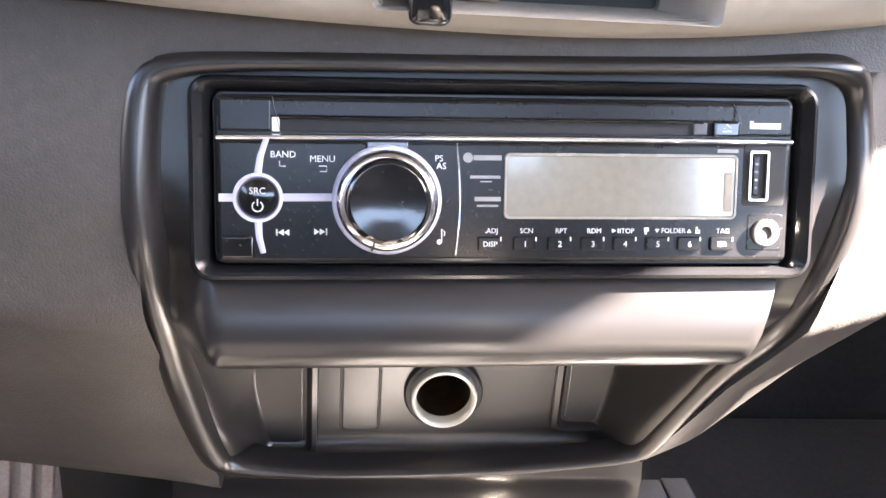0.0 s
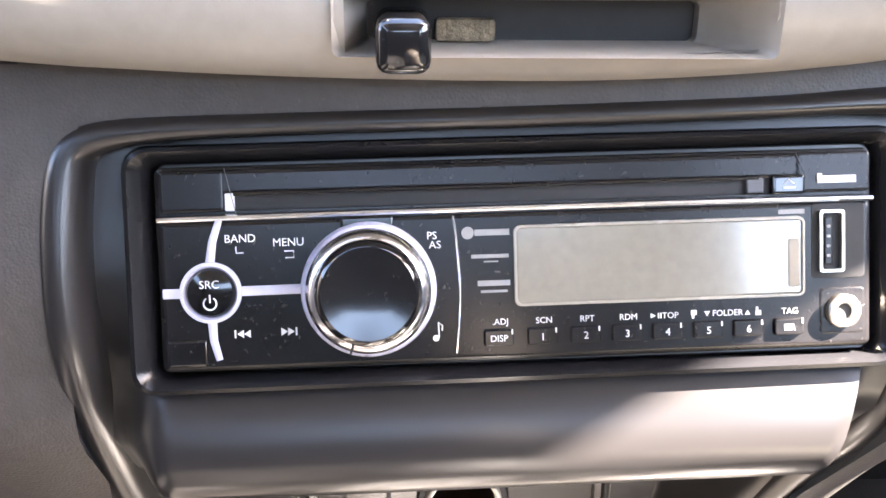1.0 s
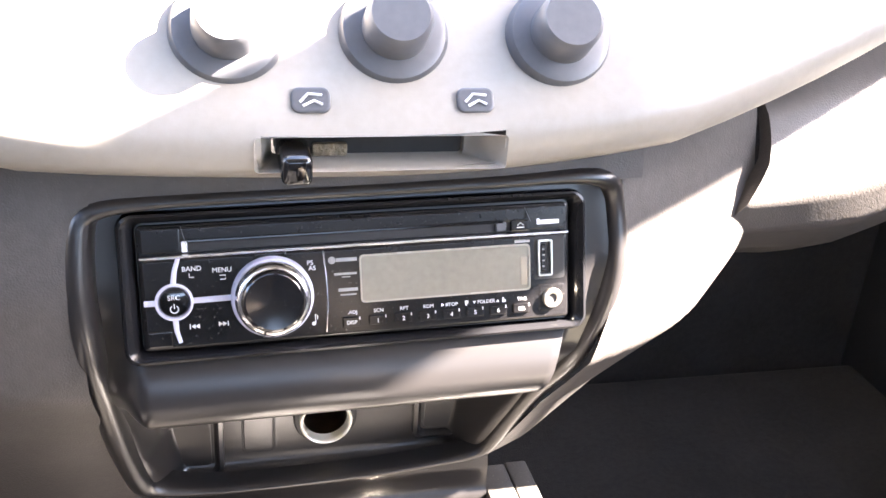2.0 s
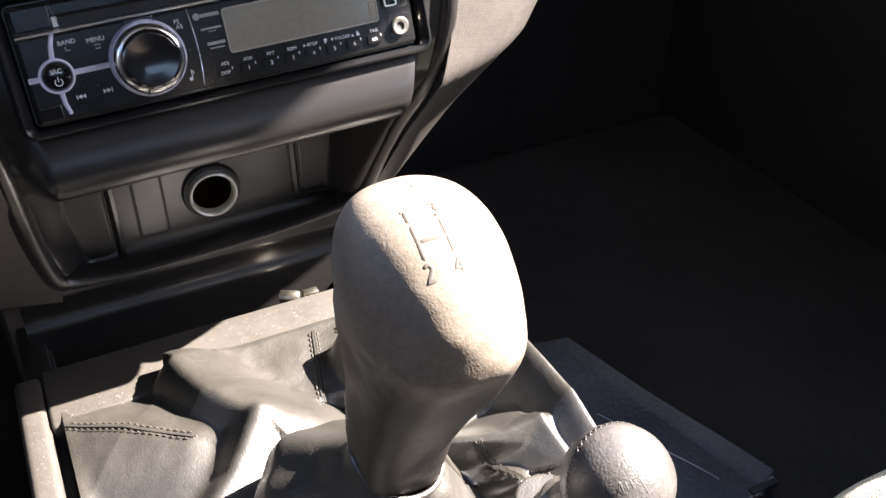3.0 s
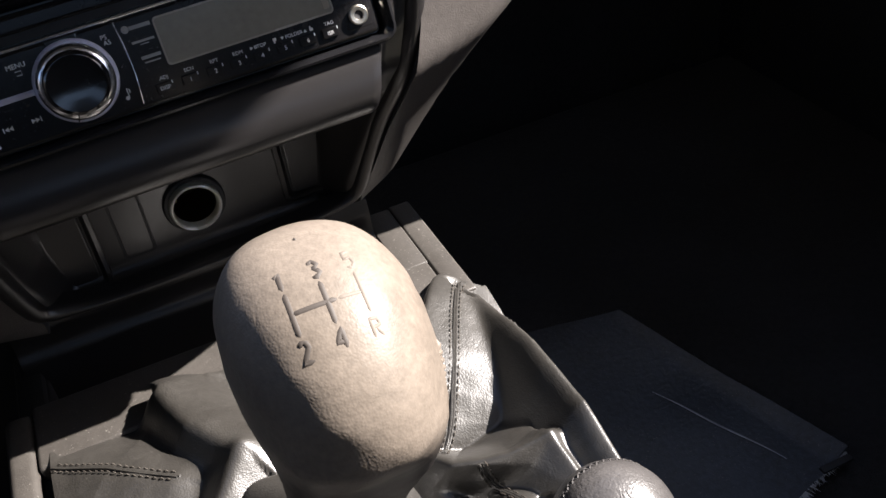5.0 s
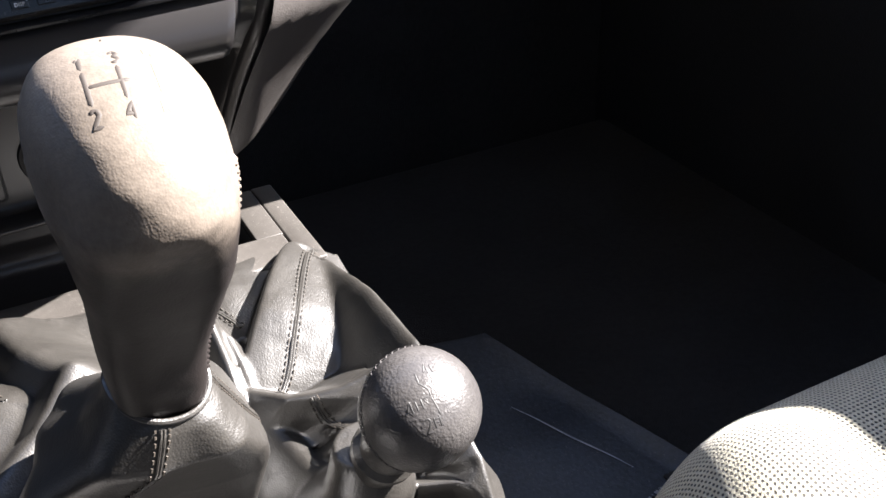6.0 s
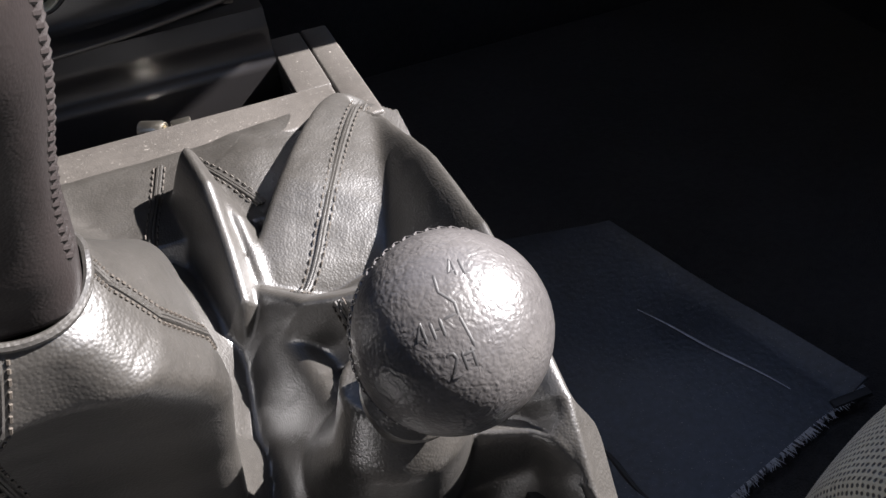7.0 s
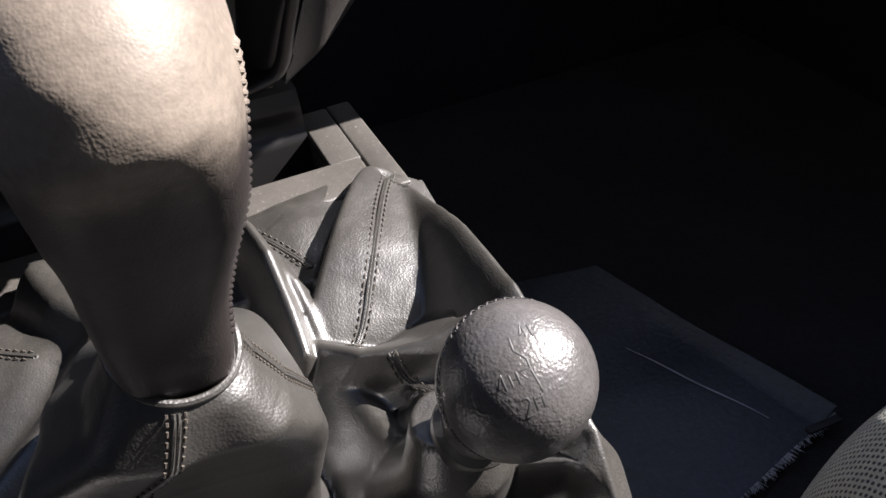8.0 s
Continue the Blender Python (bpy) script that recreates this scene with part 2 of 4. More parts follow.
def slab(w, h, r, depth, m, edge=0.0006, seg=5):
    """A rounded plate in the plane of m (x right, y up, z out), from z = -depth to 0, with a soft front edge."""
    rows = []
    for inset, z in ((0, -depth), (0, -edge), (edge * 0.3, -edge * 0.3), (edge, 0), (edge * 1.5, 0)):
        rows.append([m @ Vector((x, y, z)) for x, y in rounded_rect(w - 2 * inset, h - 2 * inset, max(r - inset, 1e-4), seg)])
    return grid(rows, True, True)


def frame_ring(sections, m, seg=5):
    """A closed frame lofted through (width, height, corner, z) sections in the plane of m."""
    rows = [[m @ Vector((x, y, z)) for x, y in rounded_rect(w, h, r, seg)] for w, h, r, z in sections]
    return grid(rows, True)


def disc(radii, m, sides=48, cap=True):
    """A turned shape about the z axis of m through (radius, z) pairs."""
    rows = [[m @ Vector((r * math.cos(2 * math.pi * k / sides), r * math.sin(2 * math.pi * k / sides), z)) for k in range(sides)] for r, z in radii]
    bm = grid(rows, True)
    if cap:
        bm.verts.ensure_lookup_table()
        bm.faces.new(bm.verts[-sides:])
    return bm


def text_mesh(words, size, m, depth=0.00012, align="CENTER", stretch=1.0):
    cu = bpy.data.curves.new("lettering", "FONT")
    cu.body, cu.size, cu.extrude, cu.align_x, cu.align_y = words, size, depth, align, "CENTER"
    cu.resolution_u = 3
    ob = bpy.data.objects.new("lettering", cu)
    scene.collection.objects.link(ob)
    dg = bpy.context.evaluated_depsgraph_get()
    me = bpy.data.meshes.new_from_object(ob.evaluated_get(dg))
    bpy.data.objects.remove(ob)
    bpy.data.curves.remove(cu)
    bm = bmesh.new()
    bm.from_mesh(me)
    bpy.data.meshes.remove(me)
    bm.transform(m @ Matrix.Diagonal((stretch, 1, 1, 1)))
    return bm


def mix(a, b, t):
    return a + (b - a) * t


def curve_at(x, xs, ys):
    return float(np.interp(x, xs, ys))


# ---- the cabin: floor, doors, pillars, roof ----
def structure(name, bm, mat, label, category=""):
    return tagged(part(name, bm, mat), label, category or name.split("_")[0], kind="structure")


structure("ground", box(-300, 300, -300, 300, -0.62, -0.55, 0), M_GROUND, "dusty grey asphalt outside the vehicle")
structure("floor", box(-0.78, 0.78, -1.6, 1.02, -0.04, 0.0, 0), M_CARPET, "black carpeted cabin floor in deep shade")
structure("wall_front", box(-0.78, 0.78, 0.98, 1.02, 0.0, 0.66, 0), M_CARPET, "black carpeted firewall behind the footwell")
# rear wall and driver's door, both unseen, are raised to cut window light
structure("wall_rear", join(box(-0.78, 0.78, -1.6, -1.56, 0.0, 1.04, 0), box(-0.78, 0.78, -1.6, -1.56, 1.22, 1.36, 0), box(-0.78, -0.42, -1.598, -1.562, 1.03, 1.23, 0), box(0.42, 0.78, -1.598, -1.562, 1.03, 1.23, 0)), M_TRIM, "dark rear cabin wall below the back window")
structure("door_1", join(box(-0.78, -0.72, -1.6, 1.0, 0.0, 0.70, 0.006), box(-0.778, -0.722, -1.59, 0.20, 0.69, 1.06, 0.006)), M_TRIM, "dark moulded driver's door card, raised unseen to block window light", "door")
structure("door_2", join(box(0.72, 0.78, -1.6, 1.0, 0.0, 0.724, 0.006), box(0.722, 0.778, -0.75, -0.60, 0.72, 1.32, 0.006), box(0.722, 0.778, -1.59, -1.45, 0.72, 1.32, 0.006), box(0.724, 0.776, -1.59, -0.60, 1.20, 1.32, 0.006)), M_TRIM, "dark moulded door card below an open window", "door")


# unseen panel added at the passenger window's front corner to block low sun
rows = [[Vector((x, y, z)) for y, z in ((0.36, 0.69), (0.36, 0.775), (0.48, 0.775), (0.60, 0.78), (0.99, 0.80), (0.99, 0.69))] for x in (0.722, 0.778)]
structure("trim_corner", grid(rows, True, True), M_TRIM, "dark unseen panel added to block sun at the window corner", "trim")


def pillar_low(y):
    return 1.078 + (0.290 - y) * 1.0


for side, s in (("left", -1), ("right", 1)):
    rows = []
    for y in (0.73, 0.290, 0.085):
        z, w = pillar_low(y), 0.15
        rows.append([Vector((s * 0.715, y, z)), Vector((s * 0.765, y, z)), Vector((s * 0.765, y, z + w)), Vector((s * 0.715, y, z + w))])
    structure("pillar_" + side, grid(rows, True, True), M_TRIM, "sloping windscreen pillar in dark trim", "pillar")
    structure("post_" + side, box(s * 0.715, s * 0.765, -0.72, -0.58, 0.66, 1.32, 0.01), M_TRIM, "upright door pillar in dark trim", "pillar")
structure("ceiling", box(-0.78, 0.78, -1.6, 0.23, 1.283, 1.331, 0.01), M_ROOF, "pale cloth headliner")


# ---- the dashboard ----
TILT_R = math.tan(radians(17))
ROLL = 0.0275


def facia_y(z):
    return curve_at(z, (0.25, 0.333, 0.40, 0.44, 0.4815, 0.518, 0.54), (0.48, 0.468, 0.431, 0.402, 0.404, 0.4155, 0.42))


def edge_left(z):
    return curve_at(z, (0.334, 0.366, 0.41, 0.454, 0.48, 0.50, 0.513, 0.517), (-0.0996, -0.1066, -0.109, -0.1105, -0.1127, -0.112, -0.110, -0.104))


def edge_right(z):
    return curve_at(z, (0.343, 0.359, 0.401, 0.433, 0.4606, 0.487, 0.515, 0.522), (0.083, 0.0866, 0.0956, 0.1026, 0.1114, 0.1156, 0.1125, 0.104))


dashboard = thing("dashboard", "dark grey grained plastic dashboard with a pale upper panel", "dashboard")

# grained lower skin to the driver's side of the centre panel
rows = []
for k in range(41):
    a = k / 40
    zb = mix(0.375, 0.327, a ** 1.5)
    row = []
    for t in range(31):
        z = mix(0.530 + 0.3 * (0.12 * (1 - a)) ** 2, zb, t / 30)
        x = mix(-0.735, edge_left(z) + 0.003, a ** 0.5)
        row.append(Vector((x, facia_y(z) - 0.004 + 0.05 * max(0, -0.13 - x), z)))
    for back, down in ((0.006, 0.004), (0.02, 0.002), (0.20, -0.03)):
        row.append(row[30] + Vector((0, back, -down)))
    rows.append(row)
part("lower_skin", grid(rows), M_DASH, dashboard, "dark grey grained lower dash skin")

# grained skin on the passenger's side, sweeping up to the joint beside the glove box


def skin_point(a, t):
    """A spot on the passenger's side skin: a from the centre panel to the joint, t from top to bottom; it rolls under low down."""
    zb = curve_at(a, (0, 0.25, 0.5, 0.75, 1), (0.340, 0.358, 0.378, 0.399, 0.420))
    z = mix(0.530 + 0.75 * mix(0.10, 0.189, a) ** 2, zb, t)
    x = mix(edge_right(z) - 0.003, 0.189 + 0.006 * math.sin(t * math.pi) - 0.012 * t ** 2, a)
    under = min(1.6, max(0.0, (mix(0.439, 0.503, a) - z) / mix(0.099, 0.058, a)))
    return Vector((x, facia_y(z) - 0.003 + 0.42 * max(0, x - 0.10) + 0.020 * under ** 2 * min(1, 0.3 + a), z))


rows = []
for k in range(25):
    row = [skin_point(k / 24, t / 30) for t in range(31)]
    for back, down in ((0.003, 0.003), (0.012, 0.004), (0.06, 0.0)):
        row.append(row[30] + Vector((0.0, back, -down)))
    rows.append(row)
rows.append([p + Vector((0.002, 0.012, 0)) for p in rows[-1]])
rows.append([p + Vector((0.0, 0.03, 0)) for p in rows[-1]])
part("side_skin", grid(rows), M_DASH, dashboard, "grained dash skin sweeping up toward the glove box")

# strip above the centre panel
rows = []
for k in range(41):
    x = mix(-0.115, 0.118, k / 40)
    zt = 0.530 + (0.75 if x > 0 else 0.3) * x * x
    rows.append([Vector((x, facia_y(z) - 0.0035, z)) for z in (zt, mix(zt, 0.5205 + ROLL * x, 0.35), mix(zt, 0.5205 + ROLL * x, 0.7), 0.5198 + ROLL * x, 0.5180 + ROLL * x)])
    rows[-1].append(rows[-1][-1] + Vector((0, 0.03, 0)))
part("top_strip", grid(rows), M_DASH, dashboard, "grained strip above the radio panel")


def upper_profile(x):
    zb = 0.529 + (0.75 if x > 0 else 0.3) * x * x
    dy = 0.35 * max(0, abs(x) - 0.12)
    return [Vector((x, y + dy, zb + dz)) for dz, y in ((0.0, 0.418), (0.0, 0.401), (0.003, 0.3955), (0.007, 0.391), (0.014, 0.3885), (0.020, 0.389), (0.026, 0.3925), (0.034, 0.399), (0.055, 0.418), (0.09, 0.445), (0.115, 0.475), (0.128, 0.53), (0.134, 0.62), (0.136, 1.0))]


SLOT = (-0.041, 0.048)
rows = []
xs = sorted(set([round(-0.735 + 1.47 * k / 60, 4) for k in range(61)] + [round(-0.06 + 0.12 * k / 24, 4) for k in range(25)]))
for x in xs:
    p = upper_profile(x)
    rows.append(p)
bm = grid(rows)
# the slot of the vent lever
gone = [f for f in bm.faces if SLOT[0] < f.calc_center_median().x < SLOT[1] and 0.5365 < f.calc_center_median().z - (0.75 if f.calc_center_median().x > 0 else 0.3) * f.calc_center_median().x ** 2 < 0.5475]
bmesh.ops.delete(bm, geom=gone, context="FACES")
part("upper_panel", bm, M_SILVER, dashboard, "pale beige silver upper dash panel")

# recessed pocket of the vent lever: pale bevelled rim, dark channel
rows = []
for left, right, z0, z1, y in ((-0.0425, 0.0500, 0.5362, 0.5492, 0.3880), (-0.0415, 0.0485, 0.5366, 0.5488, 0.3895), (-0.0370, 0.0405, 0.5370, 0.5470, 0.3990), (-0.0360, 0.0365, 0.5374, 0.5464, 0.4015), (-0.0357, 0.0360, 0.5376, 0.5462, 0.4040)):
    rows.append([Vector(((left + right) / 2 + px, y, (z0 + z1) / 2 + pz)) for px, pz in rounded_rect(right - left, z1 - z0, 0.0016)])
slot_rim = part("lever_slot", grid(rows, True), M_SILVER, dashboard, "pale bevelled slot of the air lever", sharp=25)
part("channel", box(-0.034, 0.036, 0.4035, 0.42, 0.536, 0.548, 0), M_HOLE, slot_rim)
part("slider", box(-0.0336, -0.0226, 0.379, 0.402, 0.5340, 0.5450, 0.0026, 3), M_GLOSS, slot_rim, "black square air slider knob")
part("foam", box(-0.021, -0.008, 0.400, 0.4032, 0.5375, 0.5425, 0.001), material("perished_foam", (0.22, 0.17, 0.11), 0.9, grain=0.002, grain_scale=500, vary=0.5, vary_scale=200), slot_rim, "crumbling tan foam strip")

# rotary heater dials and small push buttons on the upper panel
UP = Matrix(((1, 0, 0, 0), (0, 0.60, -0.80, 0), (0, 0.80, 0.60, 0), (0, 0, 0, 1)))


def upper_spot(x, z):
    p = upper_profile(x)
    y = curve_at(z, [q.z for q in p], [q.y for q in p])
    return Matrix.Translation((x, y, z)) @ UP


M_DIAL = material("grey_dial_plastic", (0.07, 0.072, 0.08), 0.4, vary=0.15)
for x in (-0.050, 0.010, 0.073):
    mm = upper_spot(x, 0.580)
    d = part("dial", disc(((0.0205, -0.004), (0.0205, 0.001), (0.019, 0.004), (0.0165, 0.005)), mm), M_DIAL, dashboard, "grey rotary heater dial")
    part("grip", disc(((0.0125, 0.004), (0.012, 0.016), (0.0105, 0.018)), mm), M_DIAL, d)
    part("pointer", box(-0.0008, 0.0008, 0.006, 0.0165, 0.0049, 0.0056, 0.0002, 1, mm), M_PRINT, d)
for x in (-0.022, 0.038):
    mm = upper_spot(x, 0.560)
    b = part("push_button", slab(0.014, 0.0095, 0.003, 0.004, mm @ Matrix.Translation((0, 0, 0.0015)), 0.0008), M_DIAL, dashboard, "small grey push button with a pale pictogram")
    glyph = join(tube([mm @ Vector((-0.004, -0.001, 0.0017)), mm @ Vector((-0.001, 0.002, 0.0017)), mm @ Vector((0.004, 0.0015, 0.0017))], 0.0005, 6),
                 tube([mm @ Vector((-0.003, -0.0025, 0.0017)), mm @ Vector((0.001, -0.0005, 0.0017)), mm @ Vector((0.004, -0.002, 0.0017))], 0.0005, 6))
    part("pictogram", glyph, M_PRINT, b)

# the glove box: convex lid, its handle recess
GLOVE = ((0.0, 0.030, 0.060, 0.090, 0.115, 0.140, 0.165, 0.185, 0.20), (0.478, 0.452, 0.438, 0.4335, 0.438, 0.454, 0.486, 0.525, 0.57))


def glove_point(x, s):
    top = 0.524 + 0.75 * x * x
    q = min(s / 0.095, 1.3)
    joint = 0.1922 + 0.006 * math.sin(q * math.pi) - 0.012 * q * q
    near = max(0.0, min(1.0, (x - 0.1985) / 0.05))
    return Vector((mix(joint + x - 0.1985, x, near), curve_at(s, *GLOVE) + 0.10 * (x - 0.18), top - s * mix(0.62, 0.72, near) * (1 + 1.2 * (x - 0.18))))


glove = thing("glove_box", "dark grained glove box lid with a recessed handle", "glove box")
rows = []
for i, x in enumerate([0.1985, 0.200] + [0.203 + 0.51 * k / 40 for k in range(41)]):
    rows.append([glove_point(x, t) + Vector((0, 0.008 if i == 0 else 0, 0)) for t in np.linspace(0, 0.2, 41)])
bm = grid(rows)
gone = [f for f in bm.faces if 0.292 < f.calc_center_median().x < 0.41 and 0.489 < f.calc_center_median().z < 0.532]
bmesh.ops.delete(bm, geom=gone, context="FACES")
part("lid", bm, M_DASH, glove)
part("handle_recess", join(box(0.285, 0.415, 0.486, 0.492, 0.478, 0.545, 0), box(0.284, 0.290, 0.454, 0.49, 0.482, 0.540, 0), box(0.284, 0.415, 0.452, 0.49, 0.480, 0.487, 0.001)), M_DASH, glove)
part("handle", box(0.300, 0.405, 0.456, 0.462, 0.516, 0.537, 0.002), M_DASH, glove)


# ---- centre panel with its raised rim, lip and switch recess ----
# facia sheet: radio field, rounded lip, underside, back wall of the recess, sill
stations = [(0.4215, 0.5215), (0.4195, 0.515), (0.4155, 0.504)] + [(0.409 + (z - 0.4815) * TILT_R, z) for z in np.linspace(0.500, 0.460, 9)]
stations += [(0.4005, 0.4572), (0.3985, 0.4552), (0.3955, 0.4508), (0.3928, 0.4455), (0.3908, 0.4400), (0.3902, 0.4355), (0.3915, 0.4312), (0.3950, 0.4275), (0.4005, 0.4250), (0.4120, 0.4235), (0.425, 0.4225), (0.445, 0.4205), (0.470, 0.4170), (0.479, 0.4130), (0.483, 0.405)]
stations += [(0.483, z) for z in np.linspace(0.399, 0.343, 24)] + [(0.4825, 0.3395), (0.480, 0.3365), (0.474, 0.3352), (0.468, 0.335)]
rows = []
for y, z in stations:
    xl, xr = edge_left(z) + 0.009, edge_right(z) - 0.009
    yr = facia_y(z) + 0.004
    row = []
    for k in range(97):
        u = k / 96
        x = mix(xl, xr, u)
        d = min(u, 1 - u) * (xr - xl)
        if z > 0.4575:
            w = min(1, d / 0.0115)
        else:
            w = min(1, d / 0.016) if u < 0.5 or y > 0.44 else max(0.0, min(1, (d - 0.0095) / 0.0055))
        w = w * w * (3 - 2 * w)
        row.append(Vector((x, mix(yr, y, w), z + ROLL * x)))
    rows.append(row)
bm = grid(rows)
# hole of the power socket
gone = [f for f in bm.faces if f.calc_center_median().y > 0.478 and math.hypot(f.calc_center_median().x + 0.0055, f.calc_center_median().z - 0.3630) < 0.0138]
bmesh.ops.delete(bm, geom=gone, context="FACES")
panel = part("centre_panel", bm, M_BEZEL, dashboard, "dark satin centre panel with a rounded lip below the radio")

LEFT = [(-0.1100, 0.5125), (-0.1122, 0.4998), (-0.1127, 0.4795), (-0.1108, 0.4543), (-0.1092, 0.4104), (-0.1066, 0.366), (-0.1015, 0.338)]
outline = [Vector((x, facia_y(z), z)) for x, z in LEFT]
outline += [Vector((-0.093, 0.4683, 0.3325)), Vector((-0.0666, 0.4683, 0.3312)), Vector((-0.0246, 0.4680, 0.3320)), Vector((0.022, 0.4675, 0.3345)), Vector((0.062, 0.4665, 0.3395)), Vector((0.079, 0.4650, 0.3435))]
outline += [Vector((x, facia_y(z) + 0.006, z)) for x, z in ((0.0866, 0.359), (0.0956, 0.401), (0.1026, 0.433), (0.1114, 0.4606), (0.1156, 0.487), (0.1130, 0.5135))]
outline += [Vector((0.104, 0.4155, 0.5255)), Vector((0.06, 0.4155, 0.5235)), Vector((0.0, 0.4155, 0.5213)), Vector((-0.06, 0.4150, 0.5195)), Vector((-0.102, 0.4145, 0.5176))]


def even(pts, n):
    """n points at even steps along a closed line."""
    far = [0.0]
    for i, p in enumerate(pts):
        far.append(far[-1] + (pts[(i + 1) % len(pts)] - p).length)
    loop = pts + [pts[0]]
    return [Vector([curve_at(far[-1] * k / n, far, [q[c] for q in loop]) for c in range(3)]) for k in range(n)]


def relax(values, times):
    for _ in range(times):
        values = [(values[i - 1] + values[i] * 2 + values[(i + 1) % len(values)]) / 4 for i in range(len(values))]
    return values


ring = relax(even(smooth_line(outline, 6, True), 300), 12)
slim = relax([0.5 if (p.z < 0.345 and abs(p.x) < 0.08) else (0.6 if (p.z > 0.514 and abs(p.x) < 0.098) else 1.0) for p in ring], 60)
centre = sum(ring, Vector()) / len(ring)
rows = []
PROF = ((0.0015, 0.006), (0.0005, -0.001), (-0.0012, -0.0042), (-0.004, -0.0062), (-0.007, -0.0058), (-0.0092, -0.003), (-0.0105, 0.002), (-0.0112, 0.0085))
for i, p in enumerate(ring):
    t = (ring[(i + 1) % len(ring)] - ring[i - 1])
    inward = Vector((t.z, 0, -t.x)).normalized()
    if inward.dot(Vector((centre.x - p.x, 0, centre.z - p.z))) < 0:
        inward = -inward
    narrow = slim[i]
    rows.append([p - inward * (u * narrow) + Vector((0, w * (0.75 + 0.25 * narrow), 0)) for u, w in PROF])
rows.append(rows[0])
bm = grid(rows)
bmesh.ops.remove_doubles(bm, verts=bm.verts[:], dist=1e-6)
part("rim", bm, M_BEZEL, panel, "raised rounded rim", sharp=85)

# blank switches and pocket in the recess


def back_at(x, z, out=0.0):
    return Matrix.Translation((x, 0.483 - out, z + ROLL * x)) @ Matrix(((1, 0, 0, 0), (0, 0, -1, 0), (0, 1, 0, 0), (0, 0, 0, 1)))


def blank(x, z, w, h, framed):
    """A blank switch cover in a dark gap, with a raised surround where it has one."""
    if framed:
        part("pocket_frame", frame_ring(((w + 0.013, h + 0.011, 0.005, -0.0005), (w + 0.012, h + 0.010, 0.0045, 0.003), (w + 0.008, h + 0.006, 0.004, 0.0042), (w + 0.005, h + 0.004, 0.003, 0.003), (w + 0.003, h + 0.002, 0.003, -0.0005)), back_at(x, z)), M_BEZEL, panel)
    part("switch_gap", slab(w + 0.0024, h + 0.0024, 0.003, 0.0015, back_at(x, z, 0.0004), 0.0002), M_HOLE, panel, "thin dark gap round a blank cover")
    part("switch_blank", slab(w, h, 0.0026, 0.0025, back_at(x, z, 0.0008), 0.0004), M_BEZEL, panel, "blank switch cover")


blank(-0.0742, 0.3645, 0.0205, 0.0500, True)
blank(-0.0400, 0.3670, 0.0150, 0.0440, False)
blank(0.0575, 0.3720, 0.0195, 0.0470, True)

lighter = tagged(new("lighter_socket"), "open power socket with a bright metal ring", "power socket")
mm = back_at(-0.0055, 0.3632)
part("collar", disc(((0.0166, -0.0005), (0.0166, 0.0014), (0.0158, 0.0024), (0.0140, 0.0026), (0.0134, 0.0010)), mm, cap=False), M_HOLE, lighter)
part("ring", disc(((0.0138, 0.001), (0.0138, 0.0056), (0.0135, 0.0068), (0.0128, 0.0073), (0.0121, 0.0068), (0.0117, 0.0056), (0.0115, 0.0010)), mm, cap=False), M_BRIGHT, lighter, "bright worn metal ring")
part("barrel", disc(((0.0117, 0.0030), (0.0114, -0.0060), (0.0112, -0.0300)), mm, cap=True), M_BARREL, lighter, "dark tarnished barrel inside")
part("contact", join(disc(((0.0034, -0.030), (0.0034, -0.024), (0.0026, -0.0225)), mm, 20), box(-0.0098, -0.0078, -0.001, 0.006, -0.022, -0.006, 0.0006, 2, mm), box(-0.002, 0.003, 0.0085, 0.0100, -0.022, -0.007, 0.0006, 2, mm)), M_BRASS, lighter, "tarnished brass contacts")
# worn specks on the sill below the switches
for x0, x1 in ((-0.030, -0.026), (-0.0245, -0.0235), (0.001, 0.003)):
    part("scuff", box(x0, x1, 0.4715, 0.4740, 0.3353 + ROLL * x0, 0.3359 + ROLL * x0, 0.0002), M_PRINT, panel, "pale scuff on the sill")


# ---- the radio ----
radio = thing("car_radio", "black single-slot car radio with chrome ring knob and unlit display", "radio")
RM = Matrix.Translation((0.0007, 0.4050, 0.4852)) @ Matrix(((1, 0, 0, 0), (0, math.sin(radians(17)), -math.cos(radians(17)), 0), (0, math.cos(radians(17)), math.sin(radians(17)), 0), (0, 0, 0, 1))) @ Matrix.Rotation(radians(1.57), 4, "Z")


def on(u, v, out=0.0):
    """A spot on the radio's face: right and up in millimetres, and out of it."""
    return RM @ Matrix.Translation((u / 1000, v / 1000, out / 1000))


part("trim_ring", frame_ring(((0.1885, 0.0600, 0.006, -0.012), (0.1880, 0.0595, 0.006, -0.0005), (0.1868, 0.0583, 0.006, 0.0014), (0.1846, 0.0562, 0.005, 0.0018), (0.1815, 0.0540, 0.004, 0.0006), (0.1790, 0.0525, 0.0035, -0.0008), (0.1765, 0.0515, 0.003, -0.0022), (0.1745, 0.0500, 0.003, -0.006)), RM), M_RING, radio, "glossy black trim ring")
part("body", slab(0.1735, 0.049, 0.002, 0.03, on(0, 0, -1.2), 0.0008), M_FACE, radio)
# lower face plate, slightly proud, in pieces round the disc slot
part("face_plate", slab(0.1715, 0.0352, 0.0015, 0.004, on(0, -6.2, 0.4), 0.0008), M_FACE, radio)
part("top_plate", slab(0.1715, 0.0060, 0.001, 0.003, on(0, 20.6, 0.2), 0.0008), M_FACE, radio)
part("top_corner", slab(0.0150, 0.0098, 0.001, 0.003, on(-77.8, 18.6, 0.5), 0.0006), M_FACE, radio)
